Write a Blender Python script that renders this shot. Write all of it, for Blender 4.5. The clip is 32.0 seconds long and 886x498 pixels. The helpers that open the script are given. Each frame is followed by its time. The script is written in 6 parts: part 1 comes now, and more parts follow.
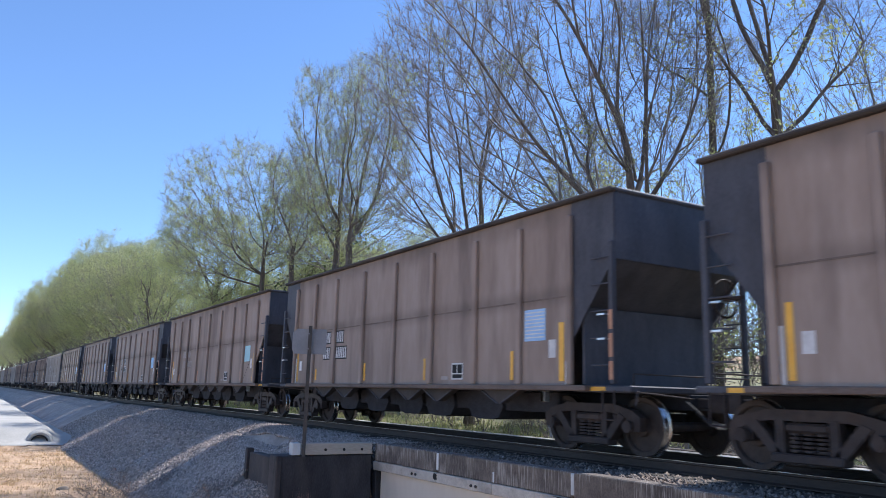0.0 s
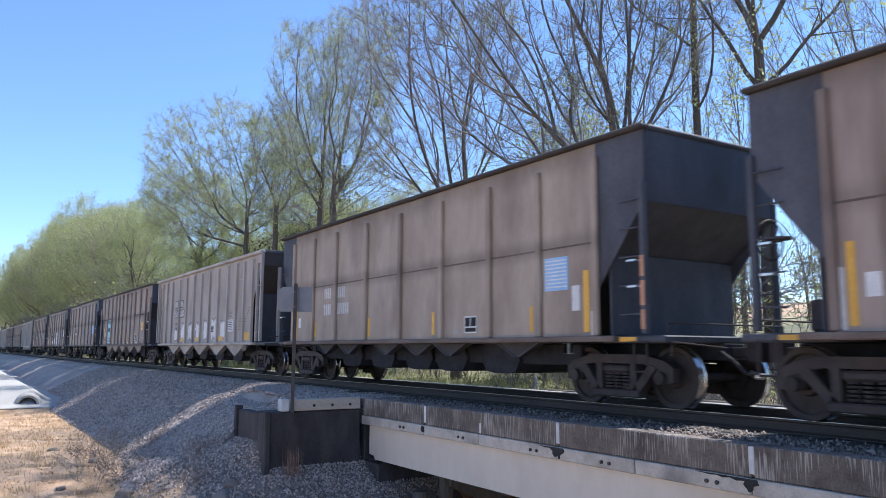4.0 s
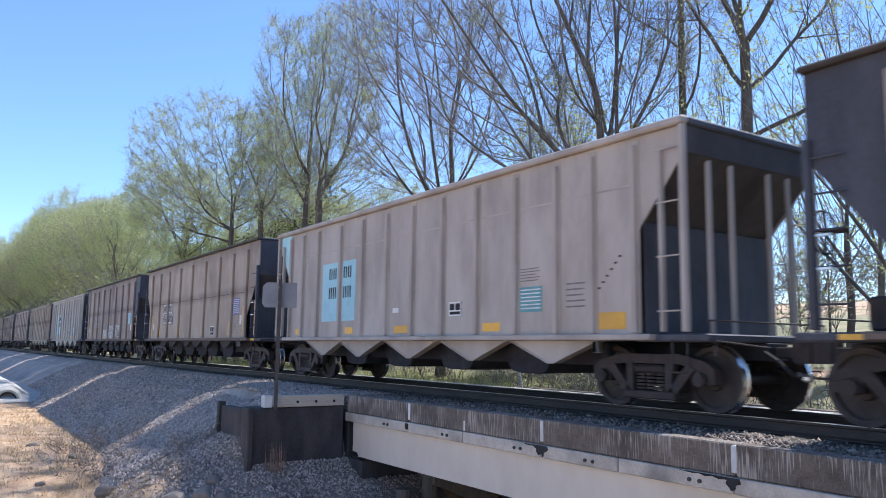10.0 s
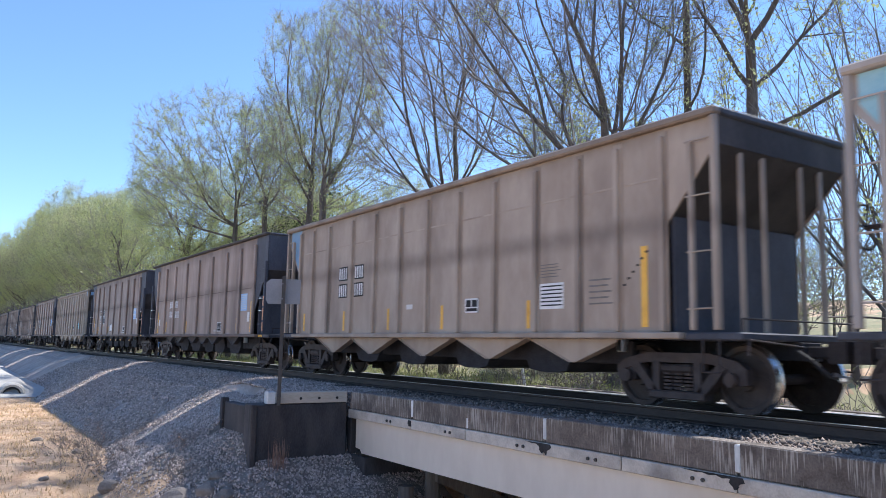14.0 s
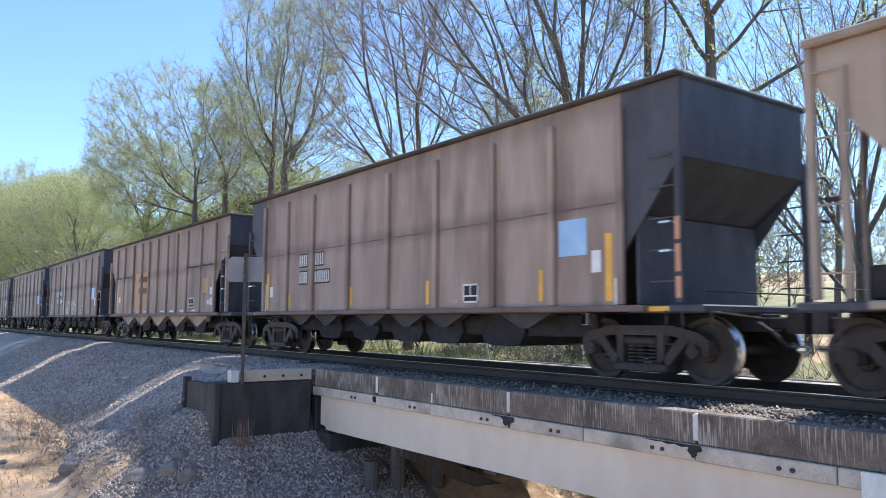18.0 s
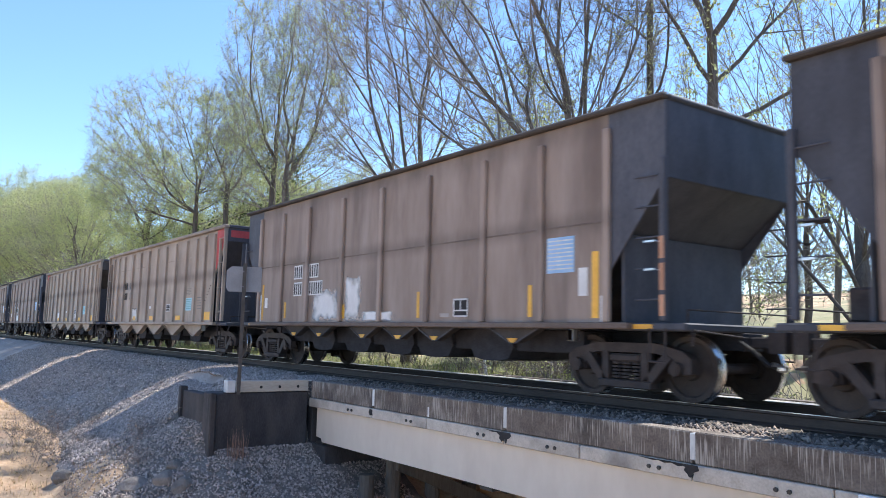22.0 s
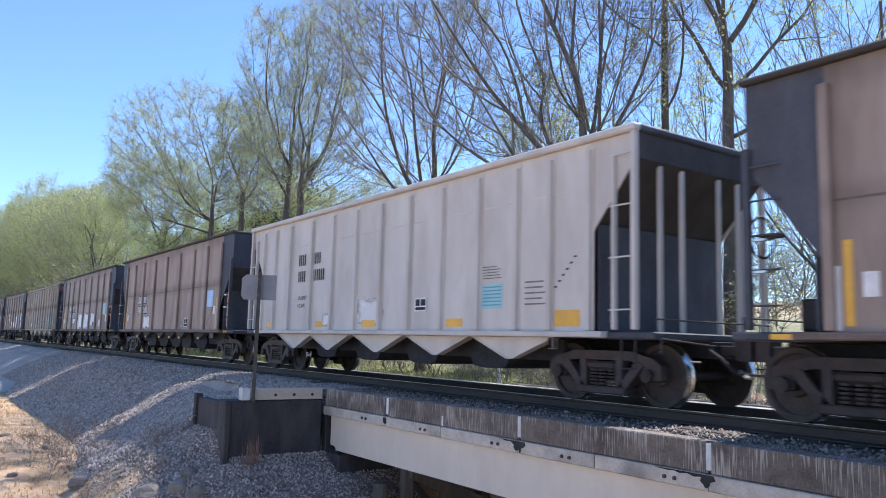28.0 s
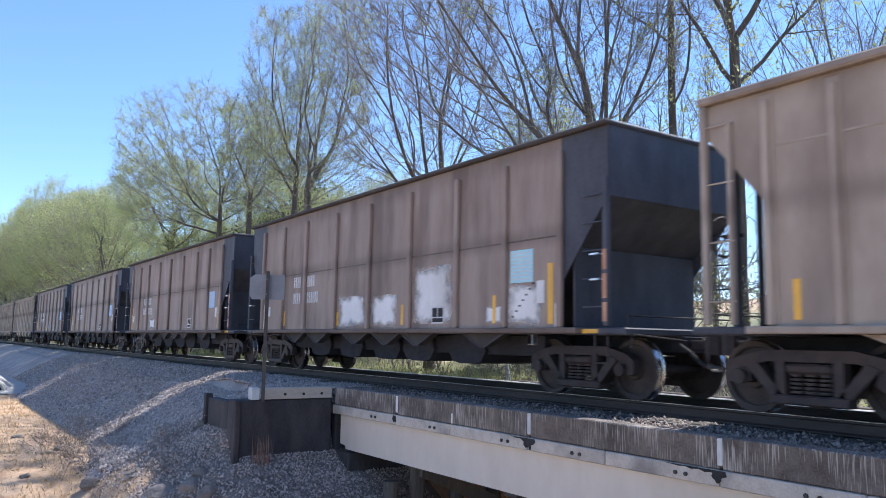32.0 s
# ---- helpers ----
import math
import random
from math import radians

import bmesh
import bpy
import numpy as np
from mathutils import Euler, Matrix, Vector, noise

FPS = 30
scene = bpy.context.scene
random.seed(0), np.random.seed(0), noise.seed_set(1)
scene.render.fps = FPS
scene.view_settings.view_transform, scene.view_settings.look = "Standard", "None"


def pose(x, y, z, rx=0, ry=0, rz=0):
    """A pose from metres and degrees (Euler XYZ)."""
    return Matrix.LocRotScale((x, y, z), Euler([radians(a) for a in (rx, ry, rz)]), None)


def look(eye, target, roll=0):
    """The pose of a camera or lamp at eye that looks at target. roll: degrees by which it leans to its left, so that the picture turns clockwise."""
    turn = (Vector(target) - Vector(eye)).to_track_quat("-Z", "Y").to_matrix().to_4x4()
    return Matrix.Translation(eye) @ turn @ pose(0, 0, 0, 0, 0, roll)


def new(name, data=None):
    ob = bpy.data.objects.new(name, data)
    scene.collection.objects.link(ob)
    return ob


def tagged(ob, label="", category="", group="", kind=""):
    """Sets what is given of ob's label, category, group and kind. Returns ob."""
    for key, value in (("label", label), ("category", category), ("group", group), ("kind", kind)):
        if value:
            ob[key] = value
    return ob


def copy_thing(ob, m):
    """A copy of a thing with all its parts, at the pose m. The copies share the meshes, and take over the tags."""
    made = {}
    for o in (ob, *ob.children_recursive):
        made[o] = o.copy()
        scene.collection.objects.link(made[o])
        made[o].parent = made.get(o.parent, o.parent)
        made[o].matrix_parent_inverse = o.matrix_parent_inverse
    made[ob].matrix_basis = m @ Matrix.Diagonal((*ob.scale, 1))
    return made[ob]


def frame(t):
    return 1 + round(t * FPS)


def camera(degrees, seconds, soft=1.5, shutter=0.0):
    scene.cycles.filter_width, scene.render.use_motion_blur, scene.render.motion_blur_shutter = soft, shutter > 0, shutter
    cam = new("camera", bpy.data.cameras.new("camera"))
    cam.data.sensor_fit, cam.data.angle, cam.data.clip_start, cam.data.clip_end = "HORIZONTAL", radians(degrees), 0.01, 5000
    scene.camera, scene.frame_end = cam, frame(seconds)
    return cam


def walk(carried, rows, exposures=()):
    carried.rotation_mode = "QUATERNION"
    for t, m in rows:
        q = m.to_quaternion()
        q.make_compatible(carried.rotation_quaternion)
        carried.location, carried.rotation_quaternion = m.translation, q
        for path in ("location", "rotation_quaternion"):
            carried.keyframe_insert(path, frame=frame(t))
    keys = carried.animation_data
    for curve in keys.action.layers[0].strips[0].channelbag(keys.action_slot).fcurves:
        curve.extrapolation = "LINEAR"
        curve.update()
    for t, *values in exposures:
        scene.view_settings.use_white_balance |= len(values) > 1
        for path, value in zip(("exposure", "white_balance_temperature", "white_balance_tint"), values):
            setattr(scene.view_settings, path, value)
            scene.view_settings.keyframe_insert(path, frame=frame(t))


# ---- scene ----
cam = camera(60.0, 32.0, soft=0.65, shutter=0.12)
PATH = [
    (0, (0.04, -9.915, 0.877), (-1.638, -8.891, 1.249), 1.5),
    (0.5, (0.059, -9.916, 0.876), (-1.622, -8.895, 1.24), 1.5),
    (1, (0.032, -9.898, 0.869), (-1.665, -8.899, 1.215), 1.7),
    (1.5, (0.042, -9.915, 0.865), (-1.657, -8.909, 1.186), 1.7),
    (2, (0.026, -9.884, 0.861), (-1.664, -8.857, 1.157), 1.6),
    (2.5, (0.038, -9.903, 0.857), (-1.642, -8.852, 1.126), 1.0),
    (3, (0.047, -9.92, 0.863), (-1.623, -8.85, 1.12), 0.2),
    (3.5, (0.046, -9.909, 0.855), (-1.624, -8.841, 1.116), 0.3),
    (5.5, (0.011, -9.888, 0.85), (-1.66, -8.82, 1.11), 0.3),
    (6, (-0.006, -9.875, 0.848), (-1.657, -8.777, 1.11), 0.2),
    (6.5, (0.003, -9.871, 0.849), (-1.637, -8.755, 1.104), -0.2),
    (7, (0.013, -9.882, 0.844), (-1.624, -8.761, 1.093), -0.1),
    (7.5, (0.015, -9.891, 0.848), (-1.624, -8.772, 1.093), -0.2),
    (8, (0.008, -9.88, 0.846), (-1.633, -8.763, 1.089), -0.2),
    (8.5, (0.008, -9.885, 0.849), (-1.636, -8.772, 1.093), -0.0),
    (9, (0.01, -9.876, 0.849), (-1.638, -8.771, 1.098), 0.3),
    (9.5, (0.01, -9.883, 0.841), (-1.641, -8.781, 1.092), 0.5),
    (10, (0.015, -9.882, 0.84), (-1.636, -8.783, 1.096), 0.8),
    (10.5, (0.013, -9.885, 0.846), (-1.64, -8.791, 1.113), 1.0),
    (11, (0.014, -9.885, 0.847), (-1.64, -8.795, 1.122), 1.0),
    (11.5, (0.014, -9.881, 0.85), (-1.641, -8.792, 1.123), 1.0),
    (12, (0.012, -9.886, 0.842), (-1.642, -8.793, 1.108), 0.8),
    (12.5, (0.008, -9.882, 0.847), (-1.64, -8.78, 1.111), 0.6),
    (13, (0.001, -9.869, 0.848), (-1.645, -8.765, 1.108), 0.9),
    (13.5, (0.0, -9.882, 0.845), (-1.654, -8.787, 1.101), 1.1),
    (14, (0.002, -9.877, 0.841), (-1.655, -8.785, 1.09), 1.1),
    (14.5, (0.019, -9.879, 0.842), (-1.631, -8.775, 1.081), 1.1),
    (16.5, (0.022, -9.876, 0.851), (-1.583, -8.7, 1.055), 0.0),
    (17, (0.017, -9.882, 0.842), (-1.582, -8.698, 1.043), 0.1),
    (17.5, (0.024, -9.886, 0.854), (-1.576, -8.702, 1.05), 0.1),
    (18, (0.003, -9.867, 0.84), (-1.605, -8.693, 1.028), 0.3),
    (18.5, (0.019, -9.887, 0.838), (-1.595, -8.722, 1.022), 0.5),
    (19, (0.014, -9.88, 0.838), (-1.604, -8.722, 1.039), 0.4),
    (19.5, (0.009, -9.88, 0.836), (-1.614, -8.728, 1.041), 0.6),
    (20, (0.009, -9.876, 0.84), (-1.62, -8.732, 1.035), 1.2),
    (20.5, (0.007, -9.878, 0.835), (-1.626, -8.741, 1.028), 1.4),
    (21, (0.008, -9.873, 0.835), (-1.627, -8.738, 1.036), 1.4),
    (21.5, (0.005, -9.872, 0.834), (-1.622, -8.729, 1.044), 1.4),
    (22, (0.002, -9.865, 0.837), (-1.603, -8.693, 1.061), 1.4),
    (22.5, (0.013, -9.876, 0.839), (-1.581, -8.692, 1.072), 1.2),
    (23, (0.003, -9.861, 0.838), (-1.596, -8.684, 1.077), 1.3),
    (23.5, (0.012, -9.864, 0.832), (-1.591, -8.693, 1.078), 1.5),
    (24, (0.011, -9.866, 0.834), (-1.59, -8.693, 1.085), 1.4),
    (24.5, (-0.004, -9.858, 0.836), (-1.607, -8.69, 1.089), 1.2),
    (25, (0.003, -9.868, 0.835), (-1.605, -8.705, 1.085), 1.1),
    (25.5, (0.006, -9.87, 0.843), (-1.61, -8.717, 1.087), 1.3),
    (26, (0.008, -9.867, 0.844), (-1.616, -8.725, 1.086), 1.5),
    (26.5, (0.01, -9.872, 0.839), (-1.615, -8.732, 1.082), 1.6),
    (28.5, (0.009, -9.866, 0.842), (-1.616, -8.726, 1.087), 1.5),
    (29, (0.017, -9.87, 0.84), (-1.611, -8.736, 1.097), 1.3),
    (29.5, (0.01, -9.869, 0.835), (-1.615, -8.736, 1.104), 1.1),
    (30, (0.011, -9.859, 0.839), (-1.615, -8.726, 1.108), 1.0),
    (30.5, (0.009, -9.87, 0.847), (-1.618, -8.739, 1.115), 1.1),
    (31, (0.02, -9.873, 0.844), (-1.606, -8.741, 1.118), 0.8),
    (31.5, (0.003, -9.863, 0.847), (-1.62, -8.726, 1.114), 0.9),
    (32, (-0.004, -9.856, 0.833), (-1.641, -8.732, 1.072), 1.0),
]
walk(cam, [(t, look(eye, target, roll)) for t, eye, target, roll in PATH],
     [(0, 0.52, 5850, 12), (3, 0.64, 5900, 12), (9, 0.76, 5900, 12), (14, 0.75, 5950, 12), (17, 1.0, 6080, 10), (20, 1.02, 6200, 9), (24, 1.04, 6180, 9), (26.5, 0.95, 6000, 11), (29, 0.81, 5900, 12), (32, 0.82, 5900, 12)])


# ---- light ----
SUN_DIR = Vector((-0.08, 1.0, 1.46)).normalized()
world = bpy.data.worlds.new("world")
scene.world = world
world.use_nodes = True
sky = world.node_tree.nodes.new("ShaderNodeTexSky")
sky.sky_type, sky.sun_disc = "NISHITA", False
sky.sun_elevation = math.asin(SUN_DIR.z)
sky.sun_rotation = math.atan2(SUN_DIR.x, SUN_DIR.y)
sky.air_density, sky.dust_density, sky.ozone_density = 0.85, 0.0, 5.0
world.node_tree.links.new(sky.outputs[0], world.node_tree.nodes["Background"].inputs[0])
world.node_tree.nodes["Background"].inputs[1].default_value = 0.15
sun = new("sun", bpy.data.lights.new("sun", "SUN"))
sun.data.energy, sun.data.angle, sun.data.color = 4.5, radians(0.53), (1.0, 0.95, 0.87)
sun.matrix_world = look(SUN_DIR * 60, (0, 0, 0))


# ---- materials ----
def surface(name, dark, light, scale=3.0, rough=0.8, metal=0.0, bump=0.2, fine=60.0, stretch=(1, 1, 1), spread=0.12,
            stain=None, stain_scale=0.8, stain_amount=0.5, translucent=0.0, island=False, detail=8, weight=0.5):
    """Two colours mixed by coarse and fine noise, an optional stain layer, fine relief, a little change from piece to piece."""
    m = bpy.data.materials.new(name)
    m.use_nodes = True
    nt = m.node_tree
    n, l = nt.nodes, nt.links
    bsdf = n["Principled BSDF"]
    tc = n.new("ShaderNodeTexCoord")
    mp = n.new("ShaderNodeMapping")
    mp.inputs["Scale"].default_value = stretch
    l.new(tc.outputs["Object"], mp.inputs[0])
    info = n.new("ShaderNodeObjectInfo")
    geo = n.new("ShaderNodeNewGeometry")
    rnd = geo.outputs["Random Per Island"] if island else info.outputs["Random"]
    shift = n.new("ShaderNodeVectorMath")
    shift.operation = "MULTIPLY_ADD"
    l.new(info.outputs["Random"], shift.inputs[0])
    shift.inputs[1].default_value = (37.0, 19.0, 53.0)
    l.new(mp.outputs[0], shift.inputs[2])
    a = n.new("ShaderNodeTexNoise")
    a.inputs["Scale"].default_value, a.inputs["Detail"].default_value, a.inputs["Roughness"].default_value = scale, detail, 0.65
    l.new(shift.outputs[0], a.inputs["Vector"])
    b = n.new("ShaderNodeTexNoise")
    b.inputs["Scale"].default_value, b.inputs["Detail"].default_value = fine, 4
    l.new(shift.outputs[0], b.inputs["Vector"])
    add = n.new("ShaderNodeMath")
    add.operation = "MULTIPLY_ADD"
    l.new(b.outputs["Fac"], add.inputs[0])
    add.inputs[1].default_value = weight
    l.new(a.outputs["Fac"], add.inputs[2])
    ramp = n.new("ShaderNodeMapRange")
    ramp.inputs[1].default_value, ramp.inputs[2].default_value = 0.3 + 0.4 * weight, 0.7 + 0.6 * weight
    l.new(add.outputs[0], ramp.inputs[0])
    mix = n.new("ShaderNodeMix")
    mix.data_type = "RGBA"
    l.new(ramp.outputs[0], mix.inputs[0])
    mix.inputs[6].default_value, mix.inputs[7].default_value = (*dark, 1), (*light, 1)
    col = mix.outputs[2]
    if stain:
        s = n.new("ShaderNodeTexNoise")
        s.inputs["Scale"].default_value, s.inputs["Detail"].default_value = stain_scale, 6
        l.new(shift.outputs[0], s.inputs["Vector"])
        sr = n.new("ShaderNodeMapRange")
        sr.inputs[1].default_value, sr.inputs[2].default_value = 0.5, 0.68
        sr.inputs[4].default_value = stain_amount
        l.new(s.outputs["Fac"], sr.inputs[0])
        sm = n.new("ShaderNodeMix")
        sm.data_type = "RGBA"
        l.new(sr.outputs[0], sm.inputs[0])
        l.new(col, sm.inputs[6])
        sm.inputs[7].default_value = (*stain, 1)
        col = sm.outputs[2]
    hs = n.new("ShaderNodeHueSaturation")
    vr = n.new("ShaderNodeMapRange")
    vr.inputs[3].default_value, vr.inputs[4].default_value = 1 - spread, 1 + spread
    l.new(rnd, vr.inputs[0])
    l.new(vr.outputs[0], hs.inputs["Value"])
    l.new(col, hs.inputs["Color"])
    l.new(hs.outputs[0], bsdf.inputs["Base Color"])
    bsdf.inputs["Roughness"].default_value, bsdf.inputs["Metallic"].default_value = rough, metal
    if bump:
        bp = n.new("ShaderNodeBump")
        bp.inputs["Strength"].default_value, bp.inputs["Distance"].default_value = bump, 0.02
        l.new(add.outputs[0], bp.inputs["Height"])
        l.new(bp.outputs[0], bsdf.inputs["Normal"])
    if translucent:
        tr = n.new("ShaderNodeBsdfTranslucent")
        l.new(hs.outputs[0], tr.inputs["Color"])
        ms = n.new("ShaderNodeMixShader")
        ms.inputs[0].default_value = translucent
        l.new(bsdf.outputs[0], ms.inputs[1])
        l.new(tr.outputs[0], ms.inputs[2])
        l.new(ms.outputs[0], n["Material Output"].inputs[0])
    return m


STREAK = (1, 1, 0.4)
M_BROWN = surface("weathered_brown_paint", (0.264, 0.192, 0.149), (0.405, 0.319, 0.263), 1.3, 0.72, 0, 0.05, 30, (1.3, 1, 0.26), 0.10, (0.10, 0.065, 0.05), 1.1, 0.55, detail=4, weight=0.12)
M_TAN = surface("weathered_tan_paint", (0.32, 0.245, 0.185), (0.46, 0.375, 0.295), 1.3, 0.72, 0, 0.05, 30, STREAK, 0.08, (0.14, 0.10, 0.08), 1.1, 0.45, detail=4, weight=0.12)
M_GREY = surface("weathered_grey_paint", (0.36, 0.305, 0.26), (0.50, 0.44, 0.385), 1.3, 0.68, 0, 0.05, 30, STREAK, 0.06, (0.22, 0.18, 0.15), 1.1, 0.4, detail=4, weight=0.12)
M_PALE = surface("pale_grey_paint", (0.52, 0.47, 0.42), (0.65, 0.60, 0.545), 1.3, 0.65, 0, 0.05, 30, STREAK, 0.05, (0.34, 0.30, 0.26), 1.1, 0.35, detail=4, weight=0.12)
# Black paint raised and blued: the lens haze over dark ends is in the colour.
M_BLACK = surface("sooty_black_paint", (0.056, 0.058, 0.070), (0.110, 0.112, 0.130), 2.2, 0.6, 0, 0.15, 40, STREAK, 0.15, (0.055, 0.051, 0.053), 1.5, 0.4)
M_SILL = surface("rusted_sill", (0.10, 0.07, 0.055), (0.21, 0.16, 0.13), 4, 0.8, 0, 0.2, 60, (0.3, 1, 1), 0.1)
M_TRUCK = surface("greasy_cast_steel", (0.036, 0.030, 0.030), (0.082, 0.068, 0.064), 5, 0.62, 0.2, 0.3, 90, (1, 1, 1), 0.2, (0.09, 0.06, 0.045), 3, 0.35)
# Oily ballast, with the shade under the train put into its dark colour.
M_FOUL_SHADE = surface("shaded_oily_ballast", (0.035, 0.03, 0.027), (0.10, 0.086, 0.074), 5, 0.85, 0, 0.7, 22)
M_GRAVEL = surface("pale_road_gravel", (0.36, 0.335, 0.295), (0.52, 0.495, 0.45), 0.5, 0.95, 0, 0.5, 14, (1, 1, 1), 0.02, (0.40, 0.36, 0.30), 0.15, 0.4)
M_TREAD = surface("worn_wheel_steel", (0.50, 0.48, 0.46), (0.70, 0.68, 0.66), 6, 0.24, 1.0, 0.1, 60)
M_WHEEL = surface("dusty_wheel", (0.045, 0.037, 0.034), (0.10, 0.08, 0.07), 4, 0.7, 0.3, 0.15, 50)
M_WHITE = surface("white_patch_paint", (0.58, 0.56, 0.53), (0.78, 0.77, 0.74), 2.5, 0.7, 0, 0.08, 30, STREAK, 0.05, (0.40, 0.35, 0.30), 1.3, 0.35)
M_LETTER = surface("white_lettering", (0.60, 0.58, 0.56), (0.82, 0.81, 0.79), 4, 0.7, 0, 0.05, 30)
M_FADED = surface("faded_lettering", (0.34, 0.29, 0.26), (0.46, 0.41, 0.38), 4, 0.7, 0, 0.05, 30)
# Shade under the cars put into a near-black, lifted slightly for lens haze.
M_UNDERSIDE = surface("shaded_underside_steel", (0.026, 0.026, 0.031), (0.056, 0.055, 0.062), 5, 0.85, 0, 0.15, 40)
M_INK = surface("black_lettering", (0.02, 0.02, 0.02), (0.05, 0.045, 0.045), 6, 0.7, 0, 0.05, 30)
M_YELLOW = surface("yellow_reflective", (0.66, 0.33, 0.03), (0.88, 0.50, 0.07), 4, 0.5, 0, 0.05, 30, (1, 1, 1), 0.15, (0.42, 0.24, 0.06), 2, 0.4)
M_BLUE = surface("light_blue_paint", (0.27, 0.47, 0.72), (0.42, 0.62, 0.85), 3, 0.6, 0, 0.05, 30)
M_CYAN = surface("pale_turquoise_paint", (0.30, 0.55, 0.62), (0.44, 0.68, 0.72), 3, 0.6, 0, 0.05, 30)
M_TEAL = surface("teal_paint", (0.10, 0.30, 0.32), (0.18, 0.42, 0.42), 3, 0.6, 0, 0.05, 30)
M_NAVY = surface("violet_blue_paint", (0.11, 0.11, 0.28), (0.18, 0.18, 0.38), 3, 0.6, 0, 0.05, 30)
M_RED = surface("faded_red_paint", (0.38, 0.045, 0.045), (0.54, 0.09, 0.085), 2.5, 0.65, 0, 0.08, 30, STREAK)
M_SKYBLUE = surface("faded_blue_paint", (0.16, 0.28, 0.42), (0.26, 0.40, 0.55), 2.5, 0.65, 0, 0.08, 30, STREAK)
M_COAL = surface("coal_load", (0.010, 0.010, 0.011), (0.035, 0.034, 0.034), 14, 0.75, 0, 0.8, 60)
M_RAIL = surface("rusty_rail", (0.03, 0.021, 0.017), (0.075, 0.052, 0.04), 5, 0.7, 0.2, 0.2, 60, (0.2, 1, 1))
M_RAILHEAD = surface("polished_rail_head", (0.34, 0.33, 0.32), (0.50, 0.49, 0.48), 5, 0.30, 1.0, 0.03, 60, (0.1, 1, 1))
M_TIE = surface("creosoted_tie", (0.035, 0.028, 0.022), (0.10, 0.085, 0.07), 5, 0.9, 0, 0.4, 70, (0.3, 1, 1))
M_BALLAST = surface("granite_ballast", (0.246, 0.196, 0.165), (0.524, 0.428, 0.363), 1.2, 0.9, 0, 0.9, 16, (1, 1, 1), 0.02, (0.24, 0.20, 0.175), 0.35, 0.5)
# Darker and browner than the stones on the bank.
M_DECK = surface("dark_deck_ballast", (0.090, 0.068, 0.054), (0.34, 0.268, 0.215), 5, 0.9, 0, 0.5, 30, (1, 1, 1), 0.4, island=True)
# Darker than the stones: shade in the gaps between them is put into this colour.
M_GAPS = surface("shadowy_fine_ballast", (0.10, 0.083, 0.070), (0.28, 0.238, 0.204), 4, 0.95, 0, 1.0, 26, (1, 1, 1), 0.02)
M_STONE = surface("ballast_stone", (0.262, 0.208, 0.175), (0.545, 0.445, 0.378), 6, 0.85, 0, 0.3, 40, (1, 1, 1), 0.5, island=True)
M_CURB = surface("streaked_concrete", (0.074, 0.056, 0.045), (0.215, 0.172, 0.14), 3.5, 0.9, 0, 0.4, 40, (1, 1, 1), 0.12, (0.04, 0.034, 0.03), 1.2, 0.6)


for m in (M_BLACK, M_TRUCK, M_INK, M_UNDERSIDE, M_WHEEL):
    m.node_tree.nodes["Principled BSDF"].inputs["Specular IOR Level"].default_value = 0.18
M_WORN = surface("worn_grey_lettering", (0.15, 0.135, 0.12), (0.24, 0.21, 0.19), 4, 0.7, 0, 0.05, 30)
M_BRIGHT = surface("worn_bright_steel", (0.45, 0.44, 0.43), (0.72, 0.71, 0.70), 8, 0.28, 0.9, 0.05, 60)
M_OCHRE = surface("faded_ochre_paint", (0.40, 0.24, 0.12), (0.55, 0.34, 0.17), 4, 0.7, 0, 0.05, 30, STREAK, 0.05, (0.30, 0.19, 0.11), 2, 0.4)
M_ORANGE = surface("faded_orange_strip", (0.42, 0.19, 0.10), (0.60, 0.33, 0.20), 5, 0.6, 0, 0.05, 40, STREAK)
# Dark grey-brown, far darker than the tan bodies whose ends and slopes it covers.
M_DARKBROWN = surface("dark_grey_brown_paint", (0.042, 0.037, 0.036), (0.088, 0.076, 0.070), 1.8, 0.9, 0, 0.1, 40, STREAK, 0.12, (0.03, 0.026, 0.024), 1.2, 0.5)


